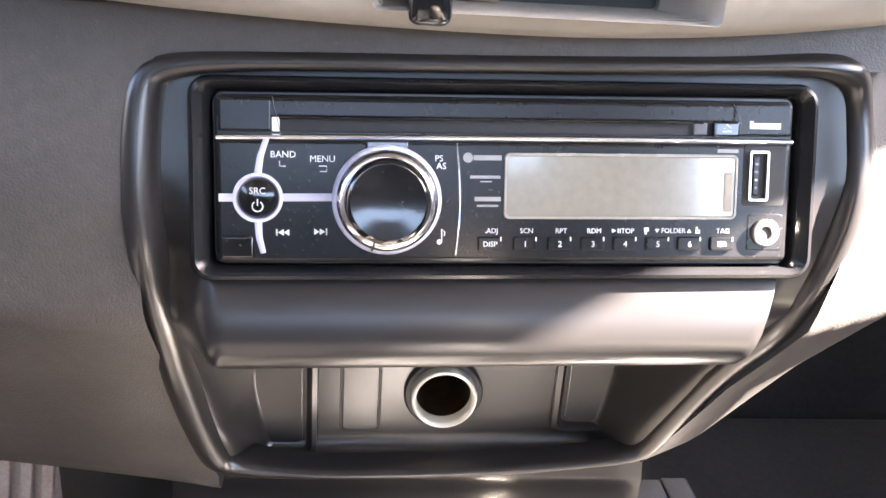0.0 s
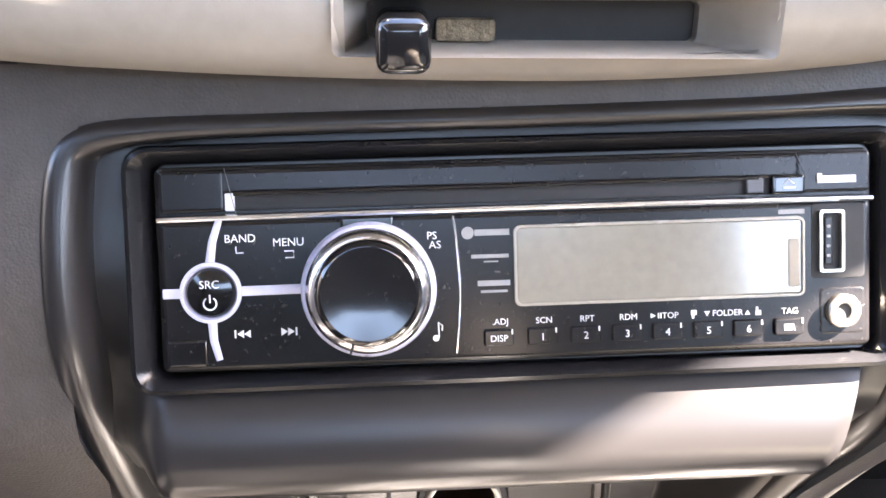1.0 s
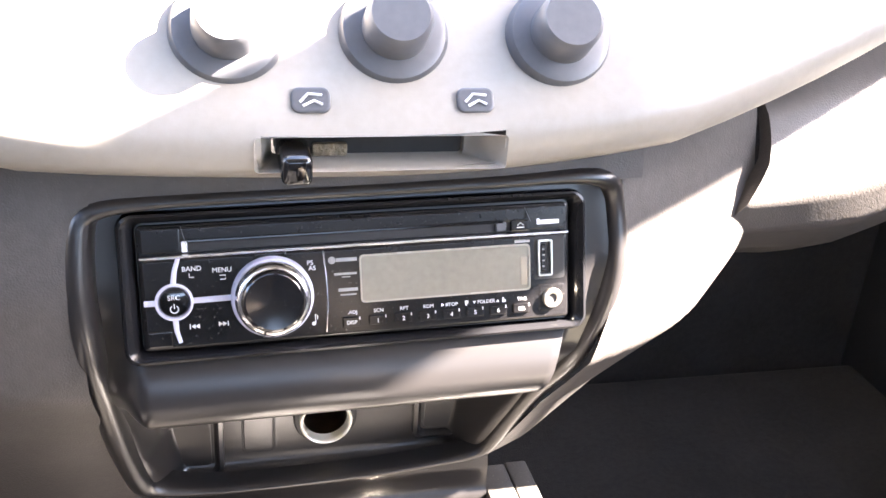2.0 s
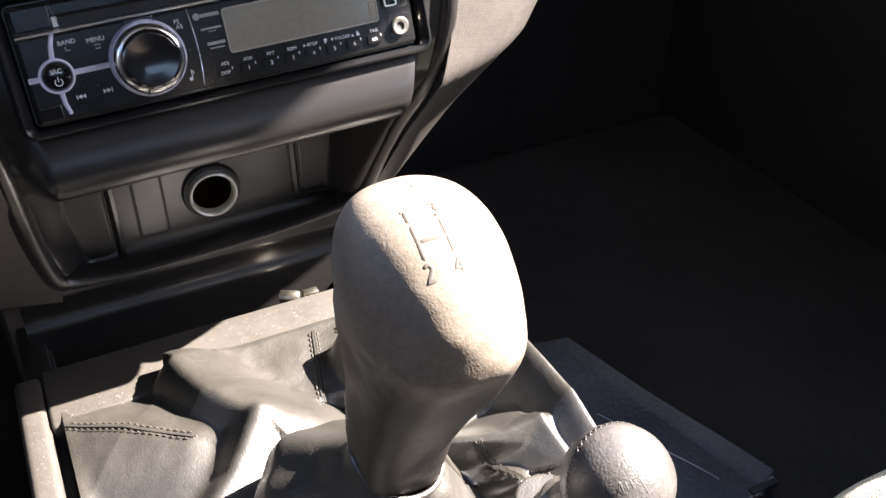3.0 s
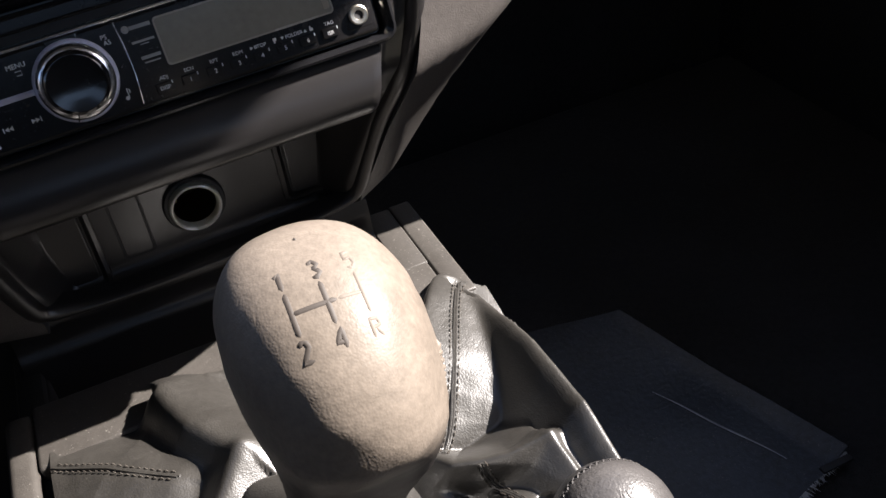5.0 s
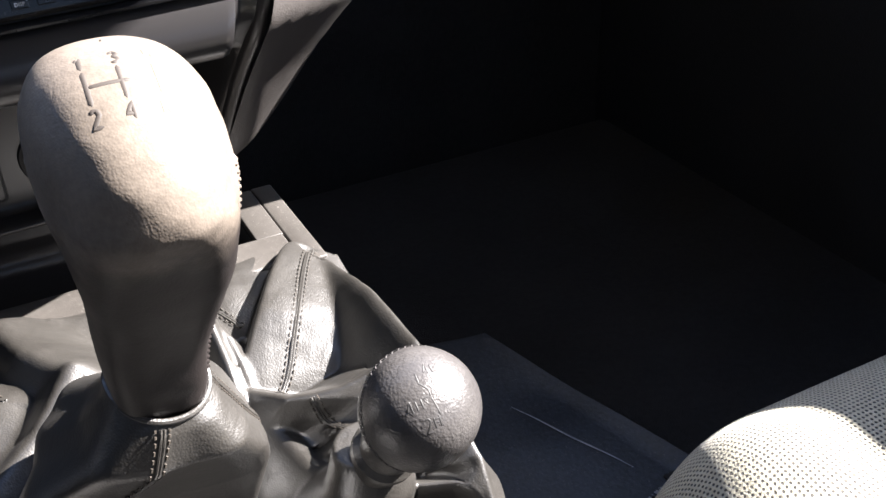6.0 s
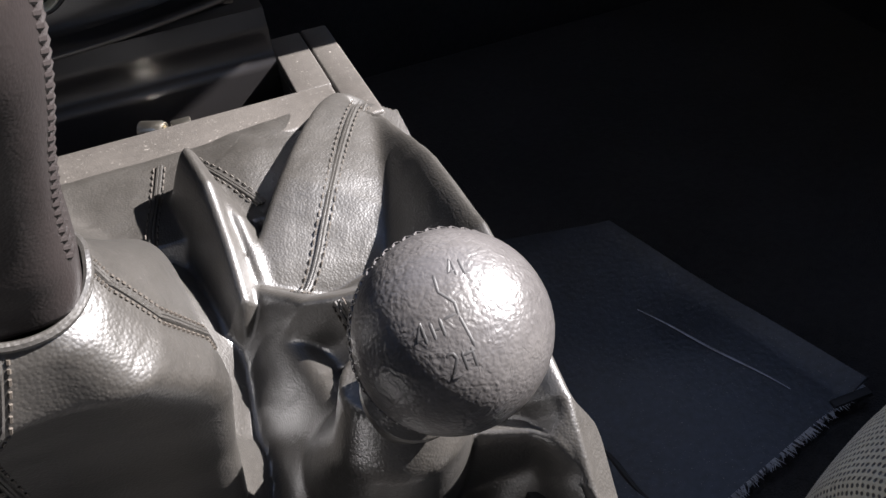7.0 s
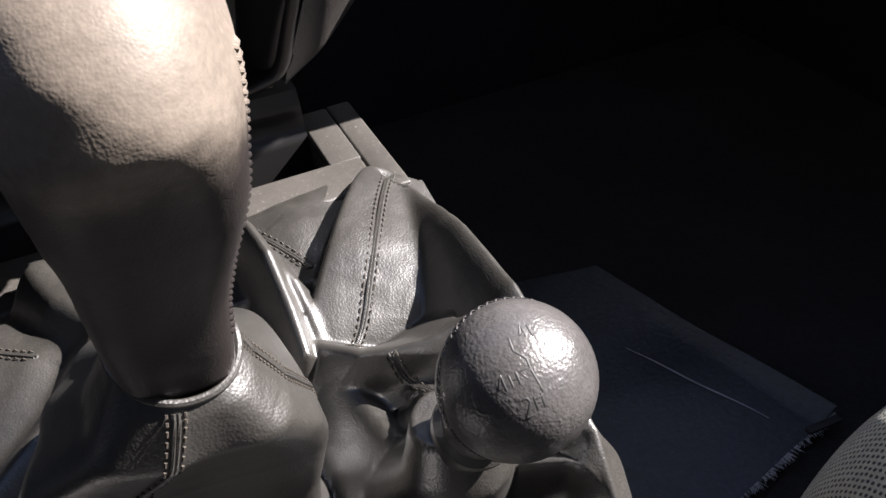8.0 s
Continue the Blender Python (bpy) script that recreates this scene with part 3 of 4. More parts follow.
part("top_corner", slab(0.0185, 0.0098, 0.001, 0.003, on(76.5, 18.8, 0.5), 0.0006), M_FACE, radio)
slot = part("disc_slot", slab(0.134, 0.0042, 0.0012, 0.002, on(-2.0, 15.8, -0.9), 0.0004), M_HOLE, radio, "dark disc slot")
part("slot_lip", tube([on(u, 17.9, 0.1) @ Vector() for u in (-68, -20, 20, 58)], 0.0006, 8), M_GLOSS, slot)
part("slot_end", slab(0.0022, 0.0042, 0.0004, 0.002, on(-69.0, 15.9, 0.5), 0.0003), M_PRINT, slot, "white slot end")
part("slot_end", slab(0.0042, 0.0036, 0.0004, 0.002, on(57.2, 16.0, 0.4), 0.0003), M_DIAL, slot, "grey slot end")
eject = part("eject_button", slab(0.0082, 0.0048, 0.0006, 0.003, on(65.3, 16.0, 0.9), 0.0006), M_GLOSS, radio)
part("symbol", join(box(-0.0016, 0.0016, -0.0011, -0.0007, 0, 0.0001, 0, 1, on(65.3, 16.2, 0.95)), tube([on(64, 16.2, 0.95) @ Vector(), on(65.3, 17.3, 0.95) @ Vector(), on(66.6, 16.2, 0.95) @ Vector()], 0.00018, 5)), M_PRINT, eject)
part("chrome_strip", tube([on(u, 12.3 + 0.35 * (1 - (u / 86) ** 2), 1.0) @ Vector() for u in np.linspace(-85.8, 85.8, 30)], 0.00095, 8, flat=0.8), M_CHROME, radio, "thin chrome strip across the face")
part("seam_line", tube([on(-69.9 + 2.4 * t, 24 - 11 * t, 0.55) @ Vector() for t in (0, 0.5, 1)][::-1], 0.00009, 5), M_DIAL, radio)
part("seam_line", tube([on(-16.4 + 1.2 * math.sin(t * math.pi), 11 - 33 * t, 0.5) @ Vector() for t in np.linspace(0, 1, 10)], 0.00028, 5), M_CHROME, radio)
part("seam_line", tube([on(67.2 + 2.6 * t, 23.5 - 6 * t, 0.6) @ Vector() for t in (0, 0.5, 1)], 0.00009, 5), M_DIAL, radio)
part("release_button", slab(0.0095, 0.0066, 0.0008, 0.003, on(-80.3, -19.6, 0.9), 0.0006), M_GLOSS, radio, "face release button")

# round source button with its pale cross
SU, SV = -74.2, -5.3
src = part("source_button", disc(((0.0058, -0.001), (0.0058, 0.0012), (0.0053, 0.0019), (0.003, 0.0023), (0.0008, 0.0024)), on(SU, SV)), M_GLOSS, radio, "round black source button")
part("ring", disc(((0.0073, 0.0), (0.0072, 0.0010), (0.0064, 0.0012), (0.0059, 0.0004)), on(SU, SV, 0.4), cap=False), M_LILAC, src, "pale lilac ring")
for a, b in (((SU, SV + 6.9), (SU + 2.6, SV + 17.2)), ((SU, SV - 6.9), (SU + 1.4, SV - 16.2)), ((SU - 6.9, SV), (-85.4, SV)), ((SU + 6.9, SV + 0.1), (-52.5, SV + 0.2))):
    horiz = abs(a[1] - b[1]) < 1
    part("spoke", tube([on(*a, 0.45) @ Vector(), on((a[0] + b[0]) / 2 - (0 if horiz else 0.5), (a[1] + b[1]) / 2, 0.45) @ Vector(), on(*b, 0.45) @ Vector()], [0.0011, 0.00095, 0.0008] if not horiz else 0.00115, 6, flat=0.35, up=RM.to_3x3() @ Vector((0, 0, 1))), M_LILAC, src)


def print_text(words, u, v, size, parent=None, out=0.55, stretch=1.0, name="lettering", mat=None):
    return part(name, text_mesh(words, size / 1000, on(u, v, out), 0.00006, stretch=stretch), mat or M_PRINT, parent or radio, smooth=False)


print_text("SRC", SU, SV + 2.0, 2.7, src, 2.5)
pw = [on(SU + 1.5 * math.sin(a), SV - 2.4 + 1.5 * math.cos(a), 2.3) @ Vector() for a in np.linspace(0.6, 2 * math.pi - 0.6, 18)]
part("power_symbol", join(tube(pw, 0.00022, 5), tube([on(SU, SV - 2.2, 2.35) @ Vector(), on(SU, SV - 0.3, 2.35) @ Vector()], 0.00022, 5)), M_PRINT, src)
print_text("BAND", -66.9, 7.2, 2.7)
print_text("MENU", -55.6, 6.0, 2.7)
part("symbol", tube([on(u, v, 0.6) @ Vector() for u, v in ((-67.9, 5.4), (-67.9, 3.9), (-66.2, 3.9))], 0.00016, 5), M_PRINT, radio)
part("symbol", tube([on(u, v, 0.6) @ Vector() for u, v in ((-56.6, 4.0), (-54.4, 4.0), (-54.4, 2.4), (-56.4, 2.4))], 0.00016, 5), M_PRINT, radio)
print_text("PS", -21.6, 6.4, 2.6)
print_text("AS", -20.9, 4.2, 2.6)


def triangle(u, v, w, h, flip=1):
    bm = bmesh.new()
    vs = [bm.verts.new(on(u + flip * x, v + y, 0.6) @ Vector()) for x, y in ((-w / 2, -h / 2), (-w / 2, h / 2), (w / 2, 0))]
    bm.faces.new(vs)
    return thicken(bm, 0.0001)


def bar(u, v, w, h, out=0.6):
    return box(-w / 2000, w / 2000, -h / 2000, h / 2000, -0.0001, 0.00005, 0, 1, on(u, v, out))


part("skip_symbol", join(bar(-68.9, -15.4, 0.4, 1.9), triangle(-67.7, -15.4, 1.6, 1.9, -1), triangle(-66.1, -15.4, 1.6, 1.9, -1)), M_PRINT, radio)
part("skip_symbol", join(bar(-54.5, -15.2, 0.4, 1.9), triangle(-57.3, -15.2, 1.6, 1.9, 1), triangle(-55.7, -15.2, 1.6, 1.9, 1)), M_PRINT, radio)
part("note_symbol", join(tube([on(u, v, 0.6) @ Vector() for u, v in ((-20.6, -18.0), (-20.6, -14.4), (-19.7, -15.2), (-19.8, -16.4))], 0.0002, 5), disc(((0.0008, 0), (0.0007, 0.0002)), on(-21.3, -18.2, 0.5), 12)), M_PRINT, radio)

# volume knob
KU, KV = -36.9, -5.6
KSC = Matrix.Scale(0.93, 4)
vol = part("volume_knob", disc(((0.0132, 0.002), (0.0132, 0.0125), (0.0127, 0.0138), (0.0115, 0.0146), (0.007, 0.0141), (0.003, 0.0138)), on(KU, KV) @ KSC), M_GLOSS, radio, "gloss black rotary volume knob")
part("base_ring", disc(((0.0172, 0.0), (0.0172, 0.0035), (0.0164, 0.0050), (0.0150, 0.0052)), on(KU, KV) @ KSC, cap=False), M_LILAC, vol, "pale lilac translucent collar")
part("chrome_ring", disc(((0.0158, 0.004), (0.0157, 0.0080), (0.0152, 0.0100), (0.0143, 0.0115), (0.0133, 0.0120), (0.0130, 0.0110)), on(KU, KV) @ KSC, 64, cap=False), M_CHROME, vol, "bright chrome ring")
part("index_mark", box(-0.0003, 0.0003, -0.0159, -0.0130, 0.0080, 0.0122, 0, 1, on(KU, KV) @ KSC @ Matrix.Rotation(radians(-18), 4, "Z")), M_HOLE, vol)
part("top_tab", slab(0.0125, 0.003, 0.0008, 0.003, on(KU, KV + 15.8, 1.2), 0.0005), M_GLOSS, vol)

# display and makers' marks as plain shapes
disp = part("display", slab(0.0705, 0.0188, 0.0014, 0.002, on(33.6, -1.5, 0.7), 0.0005), M_DISPLAY, radio, "unlit amber-grey display glass")
part("display_edge", frame_ring(((0.0715, 0.0198, 0.0018, 0.0002), (0.0711, 0.0194, 0.0016, 0.0011), (0.0700, 0.0183, 0.0013, 0.0011), (0.0698, 0.0181, 0.0013, 0.0005)), on(33.6, -1.5, 0.0)), material("clear_edge", (0.30, 0.28, 0.24), 0.25, vary=0.1), radio)
part("display_strip", slab(0.0030, 0.0120, 0.0008, 0.001, on(66.5, -3.0, 0.9), 0.0003), material("faded_strip", (0.24, 0.21, 0.16), 0.35), radio)
part("maker_mark", join(disc(((0.0015, 0), (0.0014, 0.0002)), on(-13.0, 6.8, 0.5), 20), bar(-7.2, 6.8, 8.4, 1.5)), M_DIM, radio, "small pale maker's mark")
part("maker_mark", join(bar(-7.8, 1.1, 9.0, 0.9), bar(-7.6, -0.2, 3.5, 0.35)), M_DIM, radio, "small pale maker's mark")
part("maker_mark", join(bar(-7.0, -5.4, 7.8, 1.3), bar(-7.0, -7.4, 6.4, 0.6)), M_DIM, radio, "small pale maker's mark")
part("maker_mark", join(bar(77.2, 17.0, 9.6, 1.8, 0.9), bar(72.9, 17.3, 1.2, 2.4, 0.9)), M_PRINT, radio, "white maker's mark")
part("model_mark", bar(66.0, 9.4, 6.5, 1.1), M_DIM, radio)

# the row of preset buttons, each with its number
for u, label, above in ((-6.2, "DISP", ".ADJ"), (4.4, "1", "SCN"), (14.9, "2", "RPT"), (25.0, "3", "RDM"), (34.9, "4", "TOP"), (45.0, "5", ""), (54.9, "6", ""), (65.0, "ISR", "TAG")):
    key = part("preset_button", slab(0.0072, 0.0040, 0.0006, 0.003, on(u, -18.6, 1.5), 0.0003), M_FACE, radio, "small black preset button")
    print_text(label, u, -18.8, 2.5 if len(label) == 1 else 2.2, key, 1.58)
    part("lamp_slit", bar(u + 3.2, -17.2, 0.35, 1.2, 1.6), M_PRINT, key)
    if above:
        print_text(above, u + (0.9 if above == "TOP" else 0.5), -14.9, 2.1)
part("play_symbol", join(triangle(31.6, -14.8, 1.3, 1.3), bar(32.9, -14.8, 0.3, 1.3), bar(33.5, -14.8, 0.3, 1.3)), M_PRINT, radio)
print_text("FOLDER", 50.0, -14.8, 2.1)
bm = bmesh.new()
bm.faces.new([bm.verts.new(on(u, v, 0.6) @ Vector()) for u, v in ((44.2, -14.2), (45.6, -14.2), (44.9, -15.4))])
part("down_symbol", thicken(bm, 0.0001), M_PRINT, radio)
bm = bmesh.new()
bm.faces.new([bm.verts.new(on(u, v, 0.6) @ Vector()) for u, v in ((54.2, -15.4), (55.6, -15.4), (54.9, -14.2))])
part("up_symbol", thicken(bm, 0.0001), M_PRINT, radio)
part("thumb_symbol", join(bar(41.6, -14.4, 1.4, 1.2), bar(41.4, -15.4, 0.6, 0.9)), M_PRINT, radio)
part("thumb_symbol", join(bar(57.6, -15.0, 1.4, 1.2), bar(57.3, -14.0, 0.6, 0.9)), M_PRINT, radio)

# sockets on the far end
usb = part("usb_recess", slab(0.0135, 0.0185, 0.0012, 0.001, on(77.6, 2.0, 0.55), 0.0003), M_HOLE, radio, "dark recess of the data socket")
part("usb_shell", frame_ring(((0.0062, 0.0152, 0.0008, 0.0), (0.0062, 0.0152, 0.0008, 0.0014), (0.0048, 0.0138, 0.0006, 0.0014), (0.0046, 0.0136, 0.0006, 0.0002)), on(75.6, 2.0, 0.5)), M_METAL, usb, "bright metal socket shell")
part("usb_tongue", slab(0.0018, 0.0115, 0.0002, 0.001, on(74.9, 2.0, 1.3), 0.0002), M_FACE, usb)
for k in range(4):
    part("contact", bar(74.9, -1.6 + 2.4 * k, 0.9, 0.7, 1.35), M_DIM, usb)
jack = part("jack_ring", disc(((0.0042, 0.0), (0.0041, 0.0016), (0.0036, 0.0020), (0.0022, 0.0018), (0.0018, 0.001)), on(78.6, -15.3, 0.4), 32, cap=False), M_METAL, radio, "round metal audio jack")
part("jack_hole", disc(((0.0019, 0.0012), (0.0017, 0.0011)), on(78.6, -15.3, 0.4), 20), M_HOLE, jack)
part("jack_plate", slab(0.0115, 0.0115, 0.0012, 0.001, on(78.6, -15.2, 0.55), 0.0004), M_FACE, radio)


# ---- the centre console ----
console = thing("centre_console", "dark floor console with a pale-worn plastic bezel", "console")
part("body", join(box(-0.127, -0.112, -0.45, 0.505, 0.0, 0.292, 0.003), box(0.101, 0.116, 0.28, 0.505, 0.0, 0.292, 0.003), box(0.101, 0.112, -0.45, 0.28, 0.0, 0.262, 0.003), box(-0.125, 0.114, -0.45, 0.52, 0.0, 0.235, 0)), M_TUNNEL, console, "black console sides")
bar_bm = box(-0.1175, 0.1050, 0.399, 0.4460, 0.288, 0.3005, 0.0022, 3)
for v in bar_bm.verts:
    if v.co.y < 0.42:
        v.co.y += 0.015 * (v.co.x + 0.1175) / 0.2225
part("front_bar", bar_bm, M_CONSOLE, console, "worn grey bezel bar with dust")
part("side_rail", box(0.1054, 0.1190, 0.408, 0.5085, 0.284, 0.3005, 0.0014, 3), M_CONSOLE, console)
part("tab", box(0.0885, 0.1050, 0.4435, 0.5065, 0.284, 0.3008, 0.0010, 3), M_CONSOLE, console)
part("side_rail", box(-0.1320, -0.1179, 0.02, 0.4440, 0.284, 0.3003, 0.004, 4), M_CONSOLE, console)
part("tray", join(box(-0.1115, 0.0890, 0.444, 0.4835, 0.236, 0.240, 0.001), box(-0.1115, 0.0890, 0.440, 0.4452, 0.236, 0.286, 0.001),
                  box(-0.1165, -0.1105, 0.4465, 0.49, 0.236, 0.286, 0.002), box(0.0878, 0.0884, 0.4465, 0.49, 0.236, 0.297, 0.0002)), M_HOLE, console, "shallow black tray")
rows = []
for y, z in ((0.4835, 0.240), (0.4830, 0.296), (0.4836, 0.3005), (0.4852, 0.3020), (0.4862, 0.3045), (0.4868, 0.312), (0.4860, 0.3150), (0.4866, 0.3175), (0.4885, 0.325), (0.53, 0.327)):
    rows.append([Vector((x, y, z)) for x in np.linspace(-0.120, 0.088, 12)])
part("front_wall", grid(rows), M_BEZEL, console, "smooth black wall behind the tray")
# small bright plug lying at the bar's edge
plug = thing("metal_plug", "small bright metal plug lying on the console bar", "plug")
pm = pose(0.0265, 0.4525, 0.2958, 90, 0, 62)
part("barrel", disc(((0.0, -0.008), (0.0042, -0.008), (0.0045, -0.0075), (0.0045, 0.002), (0.0038, 0.0035), (0.0024, 0.0035), (0.0022, 0.001)), pm, 24), M_METAL, plug)
part("flange", box(0.0325, 0.0415, 0.4500, 0.4560, 0.2935, 0.2975, 0.0008), M_METAL, plug)

# ---- leather boot over both levers ----
TRANS = Vector((0.0690, 0.2360))


def along(pts, x, y):
    """Distance to a polyline in plan, the height there and the side (positive: to the right of its way)."""
    best = (9.0, 0.0, 1.0)
    for (ax, ay, az), (bx, by, bz) in zip(pts, pts[1:]):
        dx, dy = bx - ax, by - ay
        t = max(0.0, min(1.0, ((x - ax) * dx + (y - ay) * dy) / (dx * dx + dy * dy)))
        ex, ey = x - ax - t * dx, y - ay - t * dy
        d = math.hypot(ex, ey)
        if d < best[0]:
            best = (d, az + t * (bz - az), 1.0 if ex * dy - ey * dx > 0 else -1.0)
    return best


# crest lines of the folds: points, then slope and curvature to the left and to the right of the way, roundness
FOLDS = [
    (((0.113, 0.418, 0.302), (0.103, 0.422, 0.3075), (0.089, 0.402, 0.3125), (0.0665, 0.366, 0.3090), (0.042, 0.331, 0.2905)), 0.27, 1.3, 3.4, 0, 0.0040),
    (((0.042, 0.331, 0.289), (0.058, 0.303, 0.299), (0.080, 0.293, 0.304), (0.099, 0.290, 0.310)), 1.3, 0, 1.5, 4.0, 0.0028),
    (((0.099, 0.290, 0.310), (0.101, 0.264, 0.303), (0.090, 0.246, 0.300)), 2.4, 0, 0.8, 0, 0.0016),
    (((0.110, 0.418, 0.299), (0.1140, 0.398, 0.306), (0.1185, 0.342, 0.315), (0.1185, 0.293, 0.316), (0.1170, 0.254, 0.307), (0.1165, 0.230, 0.297), (0.114, 0.212, 0.276)), 9.0, 0, 0.9, 9.0, 0.0042),
    (((0.0360, 0.386, 0.320), (0.0395, 0.365, 0.3170), (0.0402, 0.339, 0.305), (0.0398, 0.318, 0.293), (0.0368, 0.306, 0.269), (0.0358, 0.298, 0.259), (0.0390, 0.280, 0.253), (0.0440, 0.261, 0.247)), 4.2, 0, 2.6, 0, 0.0040),
    (((0.0385, 0.378, 0.314), (0.0462, 0.354, 0.3060), (0.0474, 0.338, 0.2975), (0.0480, 0.324, 0.287)), 3.0, 0, 2.2, 0, 0.0030),
    (((0.043, 0.330, 0.286), (0.050, 0.300, 0.284), (0.055, 0.272, 0.282), (0.060, 0.248, 0.284)), 1.4, 0, 1.4, 0, 0.0060),
    (((-0.053, 0.400, 0.320), (-0.044, 0.370, 0.323), (-0.026, 0.338, 0.324)), 0.6, 4.0, 2.3, 0, 0.0085),
    (((-0.026, 0.338, 0.328), (-0.046, 0.316, 0.316), (-0.082, 0.287, 0.304), (-0.108, 0.26, 0.300)), 1.0, 5.0, 1.1, 0, 0.0045),
    (((-0.112, 0.396, 0.302), (-0.085, 0.371, 0.311), (-0.058, 0.349, 0.313)), 0.22, 2.5, 0.30, 4.0, 0.0050),
    (((0.058, 0.247, 0.270), (0.0747, 0.2372, 0.280), (0.095, 0.2255, 0.285), (0.109, 0.219, 0.288), (0.1165, 0.230, 0.294)), 1.8, 0, 2.4, 0, 0.0040),
    (((0.073, 0.264, 0.301), (0.0765, 0.253, 0.292), (0.0805, 0.241, 0.281)), 1.1, 0, 3.0, 0, 0.0030),
    (((0.060, 0.412, 0.3030), (0.087, 0.430, 0.3000)), 0.3, 4.0, 0.20, 4.0, 0.0060),
]
FOLDS[0] = (tuple(smooth_line([Vector(p) for p in FOLDS[0][0]], 4)),) + FOLDS[0][1:]


def boot_height(x, y):
    inside = min(x + 0.1115, max(0.4165 - y, 0.0))
    t = max(0.0, min(1.0, inside / 0.040))
    parts = [0.2990 - 0.060 * t * t * (3 - 2 * t) - 8.0 * max(0.0, x - 0.112)]
    for i, (pts, sl, cl, sr, cr, r) in enumerate(FOLDS):
        d, z, side = along(pts, x, y)
        if i == 0:
            # the flap ends at its lower hem
            z -= 2.0 * max(0.0, 0.325 - 0.72 * (x - 0.042) - y)
        a, c = (sr, cr) if side > 0 else (sl, cl)
        parts.append(z - a * (math.sqrt(d * d + r * r) - r) - c * d * d)
    # broad back panel sloping down from the bar, and the foot inside the gear lever's cone
    parts.append(0.3032 - 0.20 * max(0, 0.414 - y) - 2.5 * max(0, 0.366 - y) - 2.5 * max(0, -0.03 - x) - 0.24 * max(0, x - 0.055))
    parts.append(0.335 - 4.0 * max(0, math.hypot((x + 0.004) * 0.9, y - 0.272) - 0.012))
    d2 = math.hypot(x - TRANS.x, y - TRANS.y)
    parts.append(0.3210 - 4.0 * max(0, d2 - 0.0135))
    k = curve_at(x, (-0.05, 0.0), (0.0030, 0.0016))
    top = max(parts)
    return max(0.238, top + k * math.log(sum(math.exp((p - top) / k) for p in parts)) - 0.0006)


def on_boot(x, y, h=0.0):
    """A spot on the boot; the near face below the flap hangs over toward the driver."""
    z = boot_height(x, y) + h
    w = curve_at(x, (0.024, 0.042, 0.105, 0.116), (0, 1, 1, 0)) * curve_at(y, (0.02, 0.15, 0.30, 0.335), (0, 1, 1, 0))
    return Vector((x, y + 0.75 * w * max(0.0, 0.300 - z), z))


boot = thing("lever_boot", "creased dark leather boot with double stitched seams round two levers", "lever boot")
NX, NY = 200, 300
XS, YS = np.linspace(-0.1115, 0.1245, NX), np.linspace(0.135, 0.4165, NY)
rows = []
for x in XS:
    row = []
    for v in YS:
        # the far edge bulges over the bar toward the passenger's side
        y = v + (0.0155 * curve_at(x, (0.045, 0.085, 0.100, 0.112), (0, 0.75, 1.0, 0.2)) * max(0.0, (v - 0.36) / 0.0565) ** 2)
        z = 0.0009 * noise.noise(Vector((x * 45, y * 45, 0.3))) + 0.00025 * noise.noise(Vector((x * 130, y * 130, 1.7)))
        row.append(on_boot(x, y, z))
    rows.append(row)
part("sheet", grid(rows), M_LEATHER, boot, "creased dark leather sheet", sharp=80)

def cone_ring(q, lift=0.0):
    """One ring of the leaning leather cone of the gear lever, q from 0 at the knob to 1 inside the boot."""
    qs = (0, 0.10, 0.25, 0.40, 0.55, 0.75, 1.0)
    z = curve_at(q, qs, (0.393, 0.387, 0.373, 0.355, 0.338, 0.305, 0.262))
    cx = curve_at(q, qs, (-0.003, -0.003, -0.004, -0.009, -0.011, -0.013, -0.014))
    cy = curve_at(q, qs, (0.2240, 0.2250, 0.2330, 0.2530, 0.2650, 0.2800, 0.2920))
    hw = curve_at(q, qs, (0.0150, 0.0176, 0.0250, 0.0355, 0.0370, 0.0350, 0.0330))
    hd = curve_at(q, qs, (0.0155, 0.0180, 0.0265, 0.0330, 0.0340, 0.0340, 0.0340))
    e = curve_at(q, qs, (2.0, 2.6, 4.0, 5.5, 6.0, 6.0, 6.0))
    turn = radians(curve_at(q, qs, (0, -1, -3, -5, -6, -6, -6)))
    out = []
    for k in range(120):
        a = 2 * math.pi * k / 120
        deg = math.degrees(a)
        c, s = math.cos(a), math.sin(a)
        r = (abs(c) ** e + abs(s) ** e) ** (-1 / e)
        y = hd * r * s
        x = hw * r * c * (1 - 0.32 * (y / hd) * min(1, 2 * q))
        dz = -0.007 * max(0, -s) * (1 - q) - 0.003 * c * (1 - q)
        fold = 0.0022 * noise.noise(Vector((c * 2.2, s * 2.2, q * 1.6))) * min(1, q * 3) + 0.0014 * math.exp(-((deg - 258) / 7) ** 2) * min(1, q * 3)
        x, y = x + c * (fold + lift), y + s * (fold + lift)
        out.append(Vector((cx + x * math.cos(turn) - y * math.sin(turn), cy + x * math.sin(turn) + y * math.cos(turn), z + dz)))
    return out


part("cone", grid([cone_ring(q) for q in np.linspace(0, 1, 60)], True), M_LEATHER, boot, "smooth leather cone leaning toward the driver", sharp=80)


